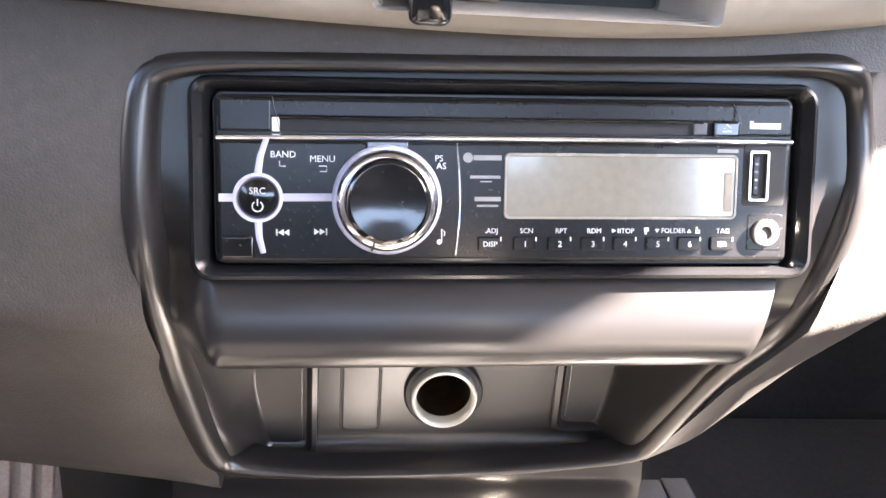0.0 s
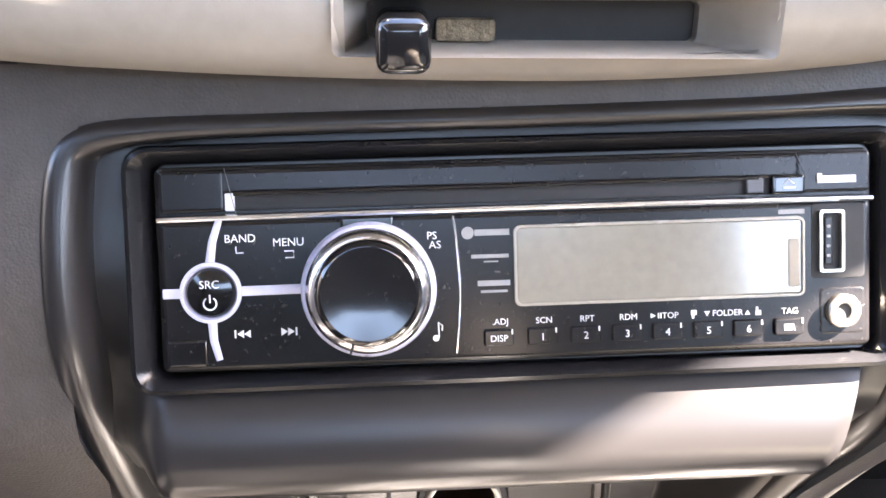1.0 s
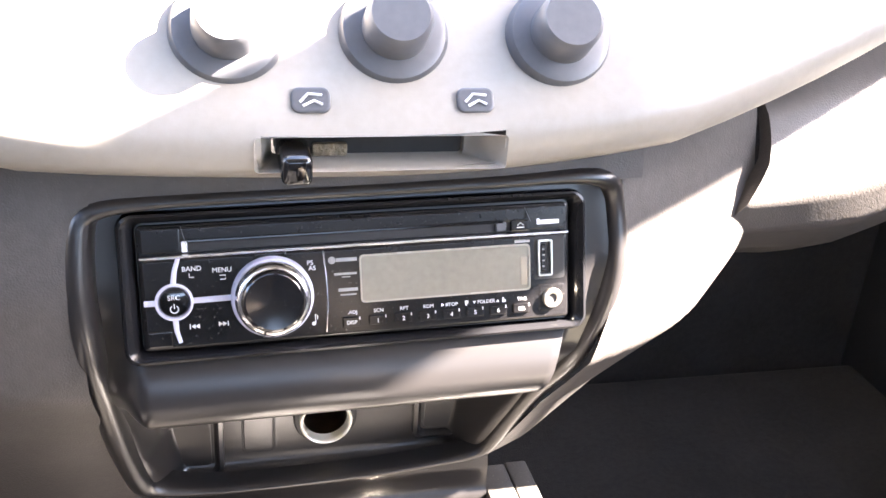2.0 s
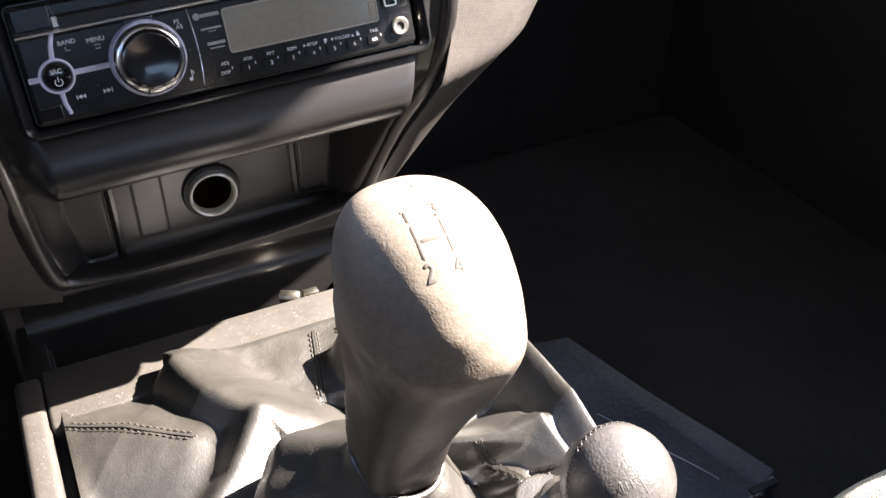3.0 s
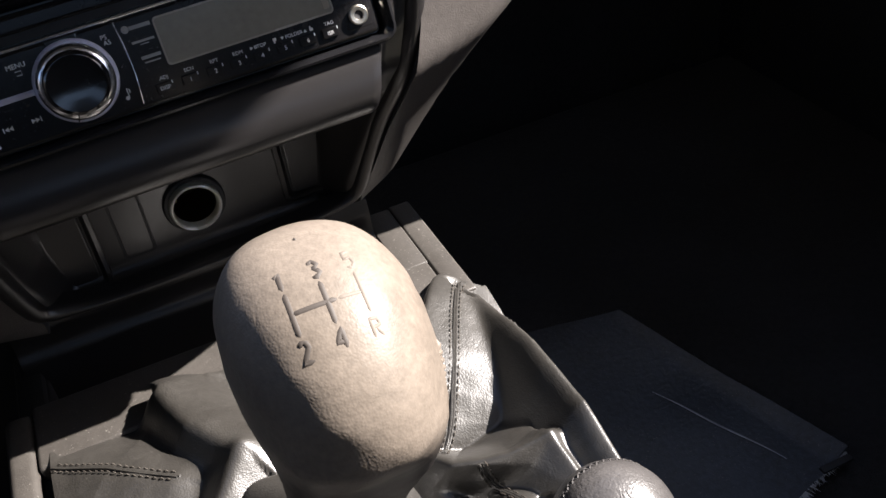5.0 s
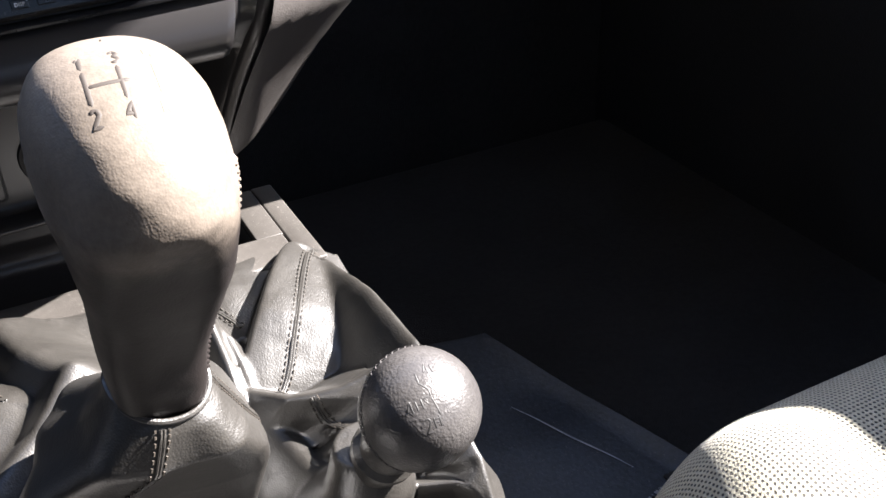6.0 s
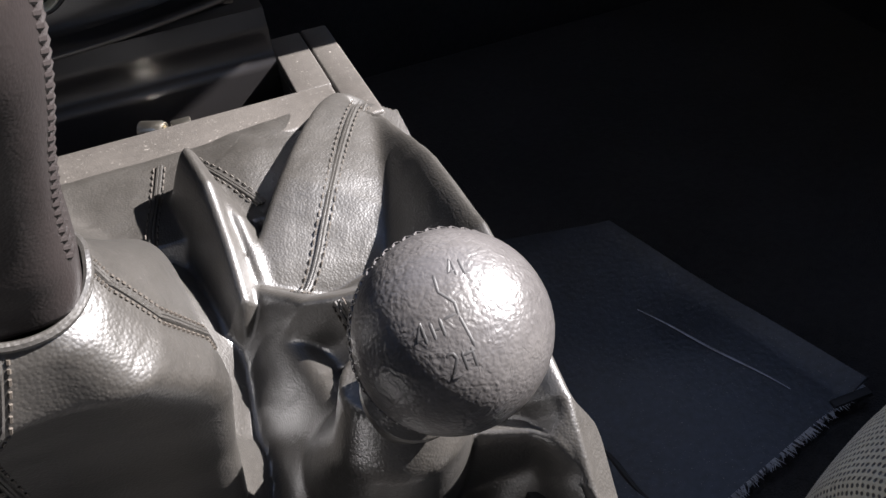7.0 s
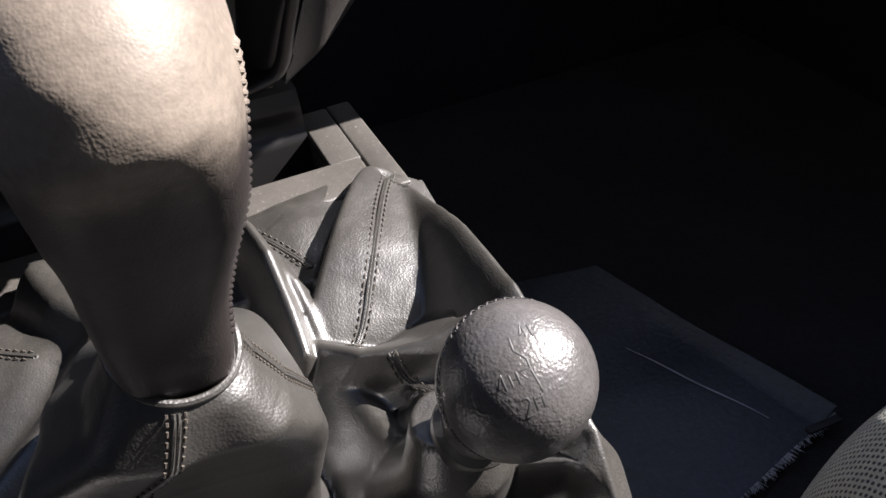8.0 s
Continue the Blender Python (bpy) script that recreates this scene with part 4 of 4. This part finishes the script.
def cone_seam(name, degs, q0, q1):
    """A stitched welt running down the cone."""
    bms, welts = [], []
    qs = np.linspace(q0, q1, 56)
    for side in (-1, 1):
        line = []
        for i, q in enumerate(qs):
            k = (mix(degs[0], degs[1], i / 55) / 360 * 120) % 120
            row = cone_ring(q, 0.0002)
            p = row[int(k)].lerp(row[(int(k) + 1) % 120], k - int(k))
            t = (row[(int(k) + 1) % 120] - row[int(k)]).normalized()
            line.append((p, p + t * 0.0022 * side))
        welts.append(tube([p + (w - p) * 0.25 for p, w in line], 0.0006, 6))
        for i in range(0, 54, 2):
            bms.append(tube([line[i][1], line[i + 1][1]], 0.0004, 5))
    whole = part(name, join(*welts), M_LEATHER, boot)
    tagged(part("stitching", join(*bms), M_DARKTHREAD, whole, "row of dark stitches"), kind="stuff")


cone_seam("cone_side_seam", (-4, -24), 0.03, 0.46)
cone_seam("cone_front_seam", (258, 258), 0.05, 0.9)


def seam(name, pts, gap=0.0022, step=0.0036, length=0.0024, thick=0.00034, mat=None, double=True):
    """A sewn seam that follows the boot: a raised welt between two rows of stitches."""
    line = smooth_line([(x, y, 0) for x, y in pts], 10)
    far = [0.0]
    for a, b in zip(line, line[1:]):
        far.append(far[-1] + (b - a).length)
    at = lambda s: Vector((curve_at(s, far, [p.x for p in line]), curve_at(s, far, [p.y for p in line]), 0))
    lift = lambda p, h: on_boot(p.x, p.y, h)
    welt = [lift(at(s), 0.0002) for s in np.linspace(0, far[-1], max(6, int(far[-1] / 0.003)))]
    whole = part(name, join(tube([p + Vector((0.0006, 0, 0)) for p in welt], 0.0007, 6), tube([p - Vector((0.0006, 0, 0)) for p in welt], 0.0007, 6)), M_LEATHER, boot)
    bms = []
    s = 0.001
    while s < far[-1] - length:
        p, q = at(s), at(s + length)
        t = (q - p).normalized()
        side = Vector((-t.y, t.x, 0)) * gap
        for g in ((side, -side) if double else (side,)):
            a, b = lift(p + g, 0.0003), lift(q + g, 0.0003)
            c = lift((p + q) / 2 + g, 0.0008)
            bms.append(tube([a, c, b], [thick * 0.7, thick, thick * 0.7], 5))
        s += step
    tagged(part("stitching", join(*bms), mat or M_DARKTHREAD, whole, "row of dark stitches"), kind="stuff")


seam("back_corner_seam", ((0.112, 0.415), (0.100, 0.392), (0.083, 0.358), (0.066, 0.328), (0.057, 0.314)))
seam("short_cross_seam", ((0.037, 0.408), (0.044, 0.397), (0.051, 0.385), (0.057, 0.374)))
seam("left_back_seam", ((0.024, 0.410), (0.020, 0.394), (0.015, 0.376), (0.013, 0.364)))
seam("left_corner_seam", ((-0.110, 0.394), (-0.090, 0.377), (-0.072, 0.361), (-0.056, 0.348)))
seam("front_foot_seam", ((0.0745, 0.260), (0.0775, 0.251), (0.0810, 0.242), (0.0840, 0.234)))
seam("crest_seam", ((0.067, 0.297), (0.070, 0.285), (0.075, 0.272), (0.076, 0.258)), gap=0.0018)



# ---- gear lever ----
gear = thing("gear_lever", "leather gear lever, pale worn head with engraved shift pattern, dark stalk", "gear lever")
# height, centre x, centre y, half width, half depth
KNOB = [(0.3860, -0.0030, 0.2245, 0.0145, 0.0150), (0.3920, -0.0031, 0.2240, 0.0154, 0.0160), (0.3980, -0.0031, 0.2230, 0.0161, 0.0170), (0.4080, -0.0027, 0.2210, 0.0170, 0.0178), (0.4200, -0.0012, 0.2175, 0.0184, 0.0203), (0.4310, 0.0006, 0.2145, 0.0202, 0.0235), (0.4410, 0.0015, 0.2115, 0.0220, 0.0268), (0.4500, 0.0019, 0.2090, 0.0234, 0.0298), (0.4580, 0.0021, 0.2065, 0.0246, 0.0322), (0.4640, 0.0022, 0.2042, 0.0252, 0.0338), (0.4690, 0.0021, 0.2032, 0.0255, 0.0345), (0.4760, 0.0020, 0.2032, 0.0253, 0.0338), (0.4835, 0.0016, 0.2041, 0.0247, 0.0322), (0.4915, 0.0012, 0.2056, 0.0230, 0.0282), (0.4980, 0.0008, 0.2067, 0.0196, 0.0225), (0.5022, 0.0004, 0.2075, 0.0150, 0.0160), (0.5045, 0.0002, 0.2075, 0.0092, 0.0095), (0.5052, 0.0000, 0.2065, 0.0025, 0.0020)]
KS = 56


fine = smooth_line([Vector(k[:3]) for k in KNOB], 4)
fine2 = smooth_line([Vector((k[3], k[4], 0)) for k in KNOB], 4)
rows = []
for p, w in zip(fine, fine2):
    row = []
    for k in range(KS):
        a = 2 * math.pi * k / KS
        c, s = math.cos(a), math.sin(a)
        e = curve_at(p.x, (0.452, 0.474), (3.6, 2.3))
        r = (abs(c) ** e + abs(s) ** e) ** (-1 / e) * curve_at(e, (2.3, 3.6), (1.0, 0.95))
        slim = 1 + 0.16 * min(0.0, s) * curve_at(p.x, (0.445, 0.465), (0, 1))
        v = Vector((p.y + w.x * r * c * slim, p.z + w.y * r * s, p.x))
        v += (v - Vector((p.y, p.z, p.x))) * 0.012 * noise.noise(v * 160)
        row.append(v)
    rows.append(row)
KROWS = rows
part("knob", grid(rows, True, True), M_KNOB, gear, "leather knob worn pale on top, stalk shade in its colour", sharp=80)
part("collar", tube([p + Vector((0, 0, 0.0005)) for p in cone_ring(0.02)[::2]], 0.0011, 8, True), M_LEATHER, gear, "turned leather edge at the foot of the knob")


def triangles(rows):
    tris = []
    for a, b in zip(rows, rows[1:]):
        n = len(a)
        for i in range(n):
            j = (i + 1) % n
            tris += [(a[i], a[j], b[j]), (a[i], b[j], b[i])]
    return np.array([[tuple(v) for v in t] for t in tris])


def drop_on(tris, p, way):
    """Where the line from p along way first meets the triangles."""
    o, d = np.array(p), np.array(Vector(way).normalized())
    e1, e2 = tris[:, 1] - tris[:, 0], tris[:, 2] - tris[:, 0]
    h = np.cross(d, e2)
    det = (e1 * h).sum(1)
    det[abs(det) < 1e-14] = 1e-14
    s = o - tris[:, 0]
    u = (s * h).sum(1) / det
    q = np.cross(s, e1)
    v = (q @ d) / det
    t = (e2 * q).sum(1) / det
    ok = (u >= -1e-6) & (v >= -1e-6) & (u + v <= 1 + 1e-6) & (t > 0)
    return Vector(o + d * t[ok].min()) if ok.any() else None


STROKES = {"1": [((-.25, .3), (0, .5), (0, -.5))], "2": [((-.3, .3), (-.1, .5), (.2, .45), (.3, .2), (-.3, -.5), (.35, -.5))], "3": [((-.3, .4), (0, .5), (.28, .28), (0, .05), (.3, -.2), (0, -.5), (-.3, -.38))],
           "4": [((.15, -.5), (.15, .5), (-.35, -.15), (.38, -.15))], "5": [((.3, .5), (-.25, .5), (-.28, .05), (.1, .1), (.3, -.2), (.05, -.5), (-.3, -.42))], "R": [((-.3, -.5), (-.3, .5), (.2, .45), (.25, .15), (-.3, 0)), ((-.05, 0), (.32, -.5))],
           "H": [((-.3, -.5), (-.3, .5)), ((.3, -.5), (.3, .5)), ((-.3, 0), (.3, 0))], "L": [((-.3, .5), (-.3, -.5), (.3, -.5))]}


def engrave(name, lines, plane, tris, mat, parent, radius=0.0006, sink=0.0001):
    """Strokes drawn in a plane and laid onto a surface along the plane's normal."""
    bms = []
    for line in lines:
        pts = []
        for (ax, ay), (bx, by) in zip(line, line[1:]):
            n = max(2, int(math.hypot(bx - ax, by - ay) / 0.0008))
            pts += [(mix(ax, bx, i / n), mix(ay, by, i / n)) for i in range(n)]
        pts.append(line[-1])
        got = [drop_on(tris, plane @ Vector((x, y, 0.05)), plane.to_3x3() @ Vector((0, 0, -1))) for x, y in pts]
        got = [g + (plane.to_3x3() @ Vector((0, 0, -1))) * sink for g in got if g]
        if len(got) > 1:
            bms.append(tube(got, radius, 6, up=plane.to_3x3() @ Vector((0, 0, 1)), flat=0.4, taper=True))
    return part(name, join(*bms), mat, parent)


def glyphs(words, x, y, size, gap=0.72, turn=0.0):
    out = []
    for i, ch in enumerate(words):
        ox = (i - (len(words) - 1) / 2) * size * gap
        for st in STROKES[ch]:
            out.append([(x + math.cos(turn) * (ox + sx * size * 0.72) - math.sin(turn) * sy * size, y + math.sin(turn) * (ox + sx * size * 0.72) + math.cos(turn) * sy * size) for sx, sy in st])
    return out


KT = triangles(KROWS)
# plane of the shift pattern: faces up and back to the driver
n_up = Vector((-0.06, -0.60, 0.80)).normalized()
n_x = Vector((1.0, -0.02, 0.0))
n_x = (n_x - n_up * n_x.dot(n_up)).normalized()
n_y = n_up.cross(n_x)
KP = Matrix.Translation((0.0020, 0.1920, 0.4995)) @ Matrix((n_x, n_y, n_up)).transposed().to_4x4()
gate = [[(-.0014, .0196), (-.0006, .0197)], [(-.0080, .0058), (-.0080, -.0050)], [(0.0, .0058), (0.0, -.0050)], [(-.0080, .0003), (.0022, .0003)]]
worn_gate = [[(.0080, .0058), (.0080, -.0050)], [(.0024, .0003), (.0080, .0003)]]
mark = engrave("shift_pattern", gate + glyphs("1", -.0080, .0088, .0045) + glyphs("3", 0, .0090, .0045) + glyphs("2", -.0080, -.0085, .0045) + glyphs("4", 0, -.0085, .0045), KP, KT, M_GROOVE, gear, 0.00075)
engrave("worn_shift_pattern", worn_gate + glyphs("5", .0080, .0090, .0045) + glyphs("R", .0080, -.0085, .0045), KP, KT, M_WORNGROOVE, gear, 0.0006)

# thick laced seam down the passenger's side of the knob
def knob_point(i, deg, lift):
    row = KROWS[i]
    f = (deg % 360) / 360 * KS
    k = int(f)
    p = row[k % KS].lerp(row[(k + 1) % KS], f - k)
    c = sum(row, Vector()) / KS
    return p + (p - c).normalized() * lift


def knob_at(z, deg, lift):
    i = max(j for j in range(len(KROWS) - 1) if fine[j].x <= z)
    t = (z - fine[i].x) / (fine[i + 1].x - fine[i].x)
    return knob_point(i, deg, lift).lerp(knob_point(i + 1, deg, lift), t)


# plaited seam: two rows of slanted loops that meet in a groove
bms = []
for k in range(37):
    z = 0.3965 + 0.0021 * k
    mid = curve_at(z, (0.396, 0.44, 0.475), (-27, -22, -14))
    for way in (-1, 1):
        w = curve_at(z, (0.396, 0.44, 0.46, 0.475), (9, 8.5, 7, 4))
        bms.append(tube([knob_at(z, mid + way * 0.8, -0.0002), knob_at(z + 0.0009, mid + way * w * 0.5, 0.0001), knob_at(z + 0.0018, mid + way * w, -0.0005)], [0.0006, 0.00075, 0.0006], 7))
tagged(part("lacing", join(*bms), M_KNOB, gear, "thick crossed leather lacing"), kind="stuff")

# ---- transfer lever with the ball knob ----
transfer = thing("transfer_lever", "round black leather ball knob marked 2H 4H 4L", "lever")
BC = Vector((0.0775, 0.2015, 0.3605))
axis = (BC - Vector((0.069, 0.236, 0.306))).normalized()
BM = Matrix.Translation(BC) @ axis.to_track_quat("Z", "Y").to_matrix().to_4x4()
rows = []
for i in range(33):
    t = i / 32
    z = -0.0195 + 0.0405 * t
    rows_r = 0.0216 * math.sqrt(max(0.0, 1 - (abs(z) / 0.0213) ** 2.25)) if abs(z) < 0.0213 else 0.0
    row = []
    for k in range(56):
        a = 2 * math.pi * k / 56
        r = max(rows_r, 0.0006) * (1 + 0.004 * noise.noise(Vector((math.cos(a) * 3, math.sin(a) * 3, z * 150))))
        row.append(BM @ Vector((r * math.cos(a), r * math.sin(a), z)))
    rows.append(row)
BROWS = rows
part("ball", grid(rows, True, True), M_BALL, transfer, "grained dark leather ball", sharp=80)
part("neck", disc(((0.0118, -0.062), (0.0115, -0.050), (0.0112, -0.035), (0.0105, -0.022), (0.0098, -0.014)), BM, 40), M_LEATHER, transfer, "leather covered neck")
part("neck_ring", disc(((0.0116, -0.046), (0.0134, -0.044), (0.0134, -0.041), (0.0108, -0.038)), BM, 40, cap=False), M_LEATHER, transfer)
BT = triangles(BROWS)
# plane of the marking: toward the driver's eye
b_up = Vector((-0.10, -0.62, 0.78)).normalized()
b_x = Vector((1.0, 0.05, 0.0))
b_x = (b_x - b_up * b_x.dot(b_up)).normalized()
BP = Matrix.Translation(BC) @ Matrix((b_x, b_up.cross(b_x), b_up)).transposed().to_4x4()
spine = [[(-.0010, .0090), (-.0015, .0050), (.0006, .0020), (.0004, -.0010)], [(.0004, -.0005), (.0012, -.0075)], [(.0004, .0000), (-.0030, -.0004)], [(.0012, -.0075), (-.0020, -.0078)]]
engrave("range_mark", spine + glyphs("4L", .0042, .0086, .0040) + glyphs("4H", -.0058, -.0016, .0044) + glyphs("2H", -.0022, -.0088, .0044), BP, BT, M_BALLGROOVE, transfer, 0.00045)
s_ax = Vector((0.10, -0.86, 0.50)).normalized()
s_u = s_ax.orthogonal().normalized()
s_v = s_ax.cross(s_u)
s_c = BC - s_ax * 0.004


def ring_spot(a, up, lift):
    p = s_c + s_ax * up + (s_u * math.cos(a) + s_v * math.sin(a)) * 0.05
    got = drop_on(BT, p, BC - p)
    return got + (got - BC).normalized() * lift


bms = []
for i in range(52):
    a = 2 * math.pi * i / 52
    for d in (0.05, -0.05):
        bms.append(tube([ring_spot(a - d, -0.0026, 0.0), ring_spot(a, 0.0, 0.0002), ring_spot(a + d, 0.0026, -0.0001)], [0.0003, 0.00038, 0.0003], 5))
tagged(part("stitching", join(*bms), M_BALL, transfer, "ring of leather stitches"), kind="stuff")

# ---- mat on the passenger's floor ----
mat_thing = thing("floor_mat", "loose dusty blue-black plastic mat with a frayed edge", "floor mat")
corners = [Vector((0.200, 0.625, 0.0)), Vector((0.325, 0.598, 0.0)), Vector((0.383, 0.376, 0.0)), Vector((0.205, 0.318, 0.0))]
rows = []
for i in range(31):
    row = []
    for j in range(31):
        u, v = i / 30, j / 30
        p = corners[0] * (1 - u) * (1 - v) + corners[1] * u * (1 - v) + corners[2] * u * v + corners[3] * (1 - u) * v
        row.append(Vector((p.x, p.y, 0.0415 + 0.003 * noise.noise(p * 9) + 0.0035 * max(0, u - 0.9) * 10 * (0.3 + 0.7 * v))))
    rows.append(row)
part("sheet", thicken(grid(rows), 0.004), M_MAT, mat_thing, "dusty blue-black plastic sheet")
part("underlay", box(0.135, 0.75, 0.28, 0.97, 0.0, 0.0345, 0.01), M_CARPET, mat_thing, "thick black carpet underlay")
bms = []
rng = random.Random(4)
for k in range(230):
    u = rng.uniform(0.02, 0.99)
    a = corners[2].lerp(corners[3], u) + Vector((0, 0, 0.0455))
    way = Vector((rng.uniform(-0.7, 0.7), -1.0, rng.uniform(-0.1, 0.25))).normalized()
    far = rng.uniform(0.002, 0.0065)
    bms.append(tube([a + Vector((0, 0.0015, 0)), a + way * far * 0.5 + Vector((0, 0, 0.0006)), a + way * far], [0.0004, 0.00035, 0.0001], 4))
tagged(part("frayed_edge", join(*bms), M_MATEDGE, mat_thing, "pale frayed edge"), kind="stuff")
part("crease", tube([Vector((mix(0.294, 0.338, t) + 0.0008 * math.sin(9 * t), mix(0.4995, 0.390, t), 0.0462 + 0.003 * noise.noise(Vector((mix(0.294, 0.338, t), mix(0.4995, 0.390, t), 0)) * 9))) for t in np.linspace(0, 1, 24)], [0.0003 + 0.0006 * math.sin(math.pi * t) for t in np.linspace(0, 1, 24)], 6, flat=0.5), M_MATEDGE, mat_thing, "pale crease")
part("slit", tube([Vector((mix(0.2115, 0.2225, t) + 0.0012 * math.sin(7 * t), mix(0.409, 0.345, t), 0.0446)) for t in np.linspace(0, 1, 14)], [0.0005 + 0.0016 * math.sin(math.pi * t) for t in np.linspace(0, 1, 14)], 6, flat=0.5), M_HOLE, mat_thing, "dark slit in the mat")
part("strap", box(0.352, 0.379, 0.3655, 0.3715, 0.0450, 0.0480, 0.0008, 2), M_HOLE, mat_thing, "short dark strap at the corner")

# ---- passenger seat cushion ----
seat = thing("passenger_seat", "cream perforated fabric car seat cushion", "car seat")
# the near edge falls away over a soft bolster and hangs down at the side
SX0, SX1 = 0.179, 0.71
COLS = [(SX0 + 0.006, 0.125), (SX0 + 0.002, 0.095), (SX0, 0.070), (SX0 + 0.001, 0.045), (SX0 + 0.003, 0.031)]
COLS += [(x, 9.0 * max(0.0, 0.234 - x) ** 2) for x in np.linspace(SX0 + 0.005, 0.234, 16)]
COLS += [(x, 0.022 * max(0.0, 1 - (SX1 - x) / 0.03) ** 2) for x in np.linspace(0.244, SX1, 40)]
rows = []
for x, drop in COLS:
    row = []
    for j in range(61):
        v = j / 60
        # section from under the front edge up over the top to the back
        if v < 0.55:
            a = mix(-1.0, math.pi * 0.62 - 0.35, v / 0.55)
            y, z = 0.158 + 0.062 * math.cos(a), 0.224 + 0.088 * math.sin(a)
        else:
            a = math.pi * 0.62 - 0.35
            t = (v - 0.55) / 0.45
            y, z = 0.158 + 0.062 * math.cos(a) - 0.55 * t, 0.224 + 0.088 * math.sin(a) - 0.025 * t
        hollow = 0.012 * math.exp(-((x - 0.45) / 0.11) ** 2) * max(0.0, min(1.0, (v - 0.38) / 0.12))
        low = max(0.0, min(1.0, (z - 0.16) / 0.10))
        row.append(Vector((x, y - 0.4 * drop, z - drop * low - hollow)))
    rows.append(row)
bm = grid(rows)
uvl = bm.loops.layers.uv.new("UVMap")
lens = [0.0]
for a, b in zip(rows[30], rows[30][1:]):
    lens.append(lens[-1] + (b - a).length)
wide = [0.0]
for a, b in zip(rows, rows[1:]):
    wide.append(wide[-1] + (b[45] - a[45]).length)
for idx, v in enumerate(bm.verts):
    v.index = idx
for f in bm.faces:
    for lp in f.loops:
        i, j = divmod(lp.vert.index, 61)
        lp[uvl].uv = (wide[i], lens[j])
cushion = part("cushion", bm, M_SEAT, seat, "cream fabric with rows of small dark holes", sharp=80)
part("base", box(0.195, 0.68, -0.42, 0.150, 0.0, 0.20, 0.015), M_TUNNEL, seat, "black seat base")

# ---- driver's side: ribbed pedal, dark panel standing in for shade ----
pedal = thing("accelerator_pedal", "ribbed rubber pedal below the dash, sunlight put into its colour", "pedal")
pm = pose(-0.232, 0.60, 0.135, -24, 0, 0)
part("plate", box(-0.045, 0.030, -0.004, 0.004, -0.145, 0.15, 0.003, 2, pm), M_RIB, pedal)
for k in range(6):
    part("rib", box(-0.043 + 0.0125 * k, -0.036 + 0.0125 * k, -0.0095, -0.003, -0.14, 0.148, 0.002, 2, pm), M_RIB, pedal)
# dark panel added in place of footwell shade, hiding the lit floor
part("floor_mask", box(-0.202, -0.138, 0.585, 0.61, 0.0, 0.262, 0.004), M_HOLE, pedal, "dark panel added to hide the lit floor")

# pale scuffs on the edge of the dash skin
for k in range(6):
    pts = [skin_point(0.40 + 0.055 * k + 0.05 * t, 0.94 - 0.05 * (k % 3) - 0.02 * t) + Vector((-0.0002, -0.0005, 0)) for t in (0, 0.35, 0.7, 1.0)]
    part("scuff", tube(pts, [0.0001, 0.0003, 0.0004, 0.0001], 6, flat=0.5), M_SILVER, dashboard, "pale scuff on the dash edge")

# curved trim low on the passenger's door
trim = tagged(part("door_trim", tube(smooth_line([(0.735, 0.60, 0.23), (0.735, 0.53, 0.165), (0.735, 0.47, 0.130), (0.735, 0.40, 0.125), (0.735, 0.30, 0.13)], 6), 0.006, 8), M_DIAL), "curved grey trim low on the door", "door trim")
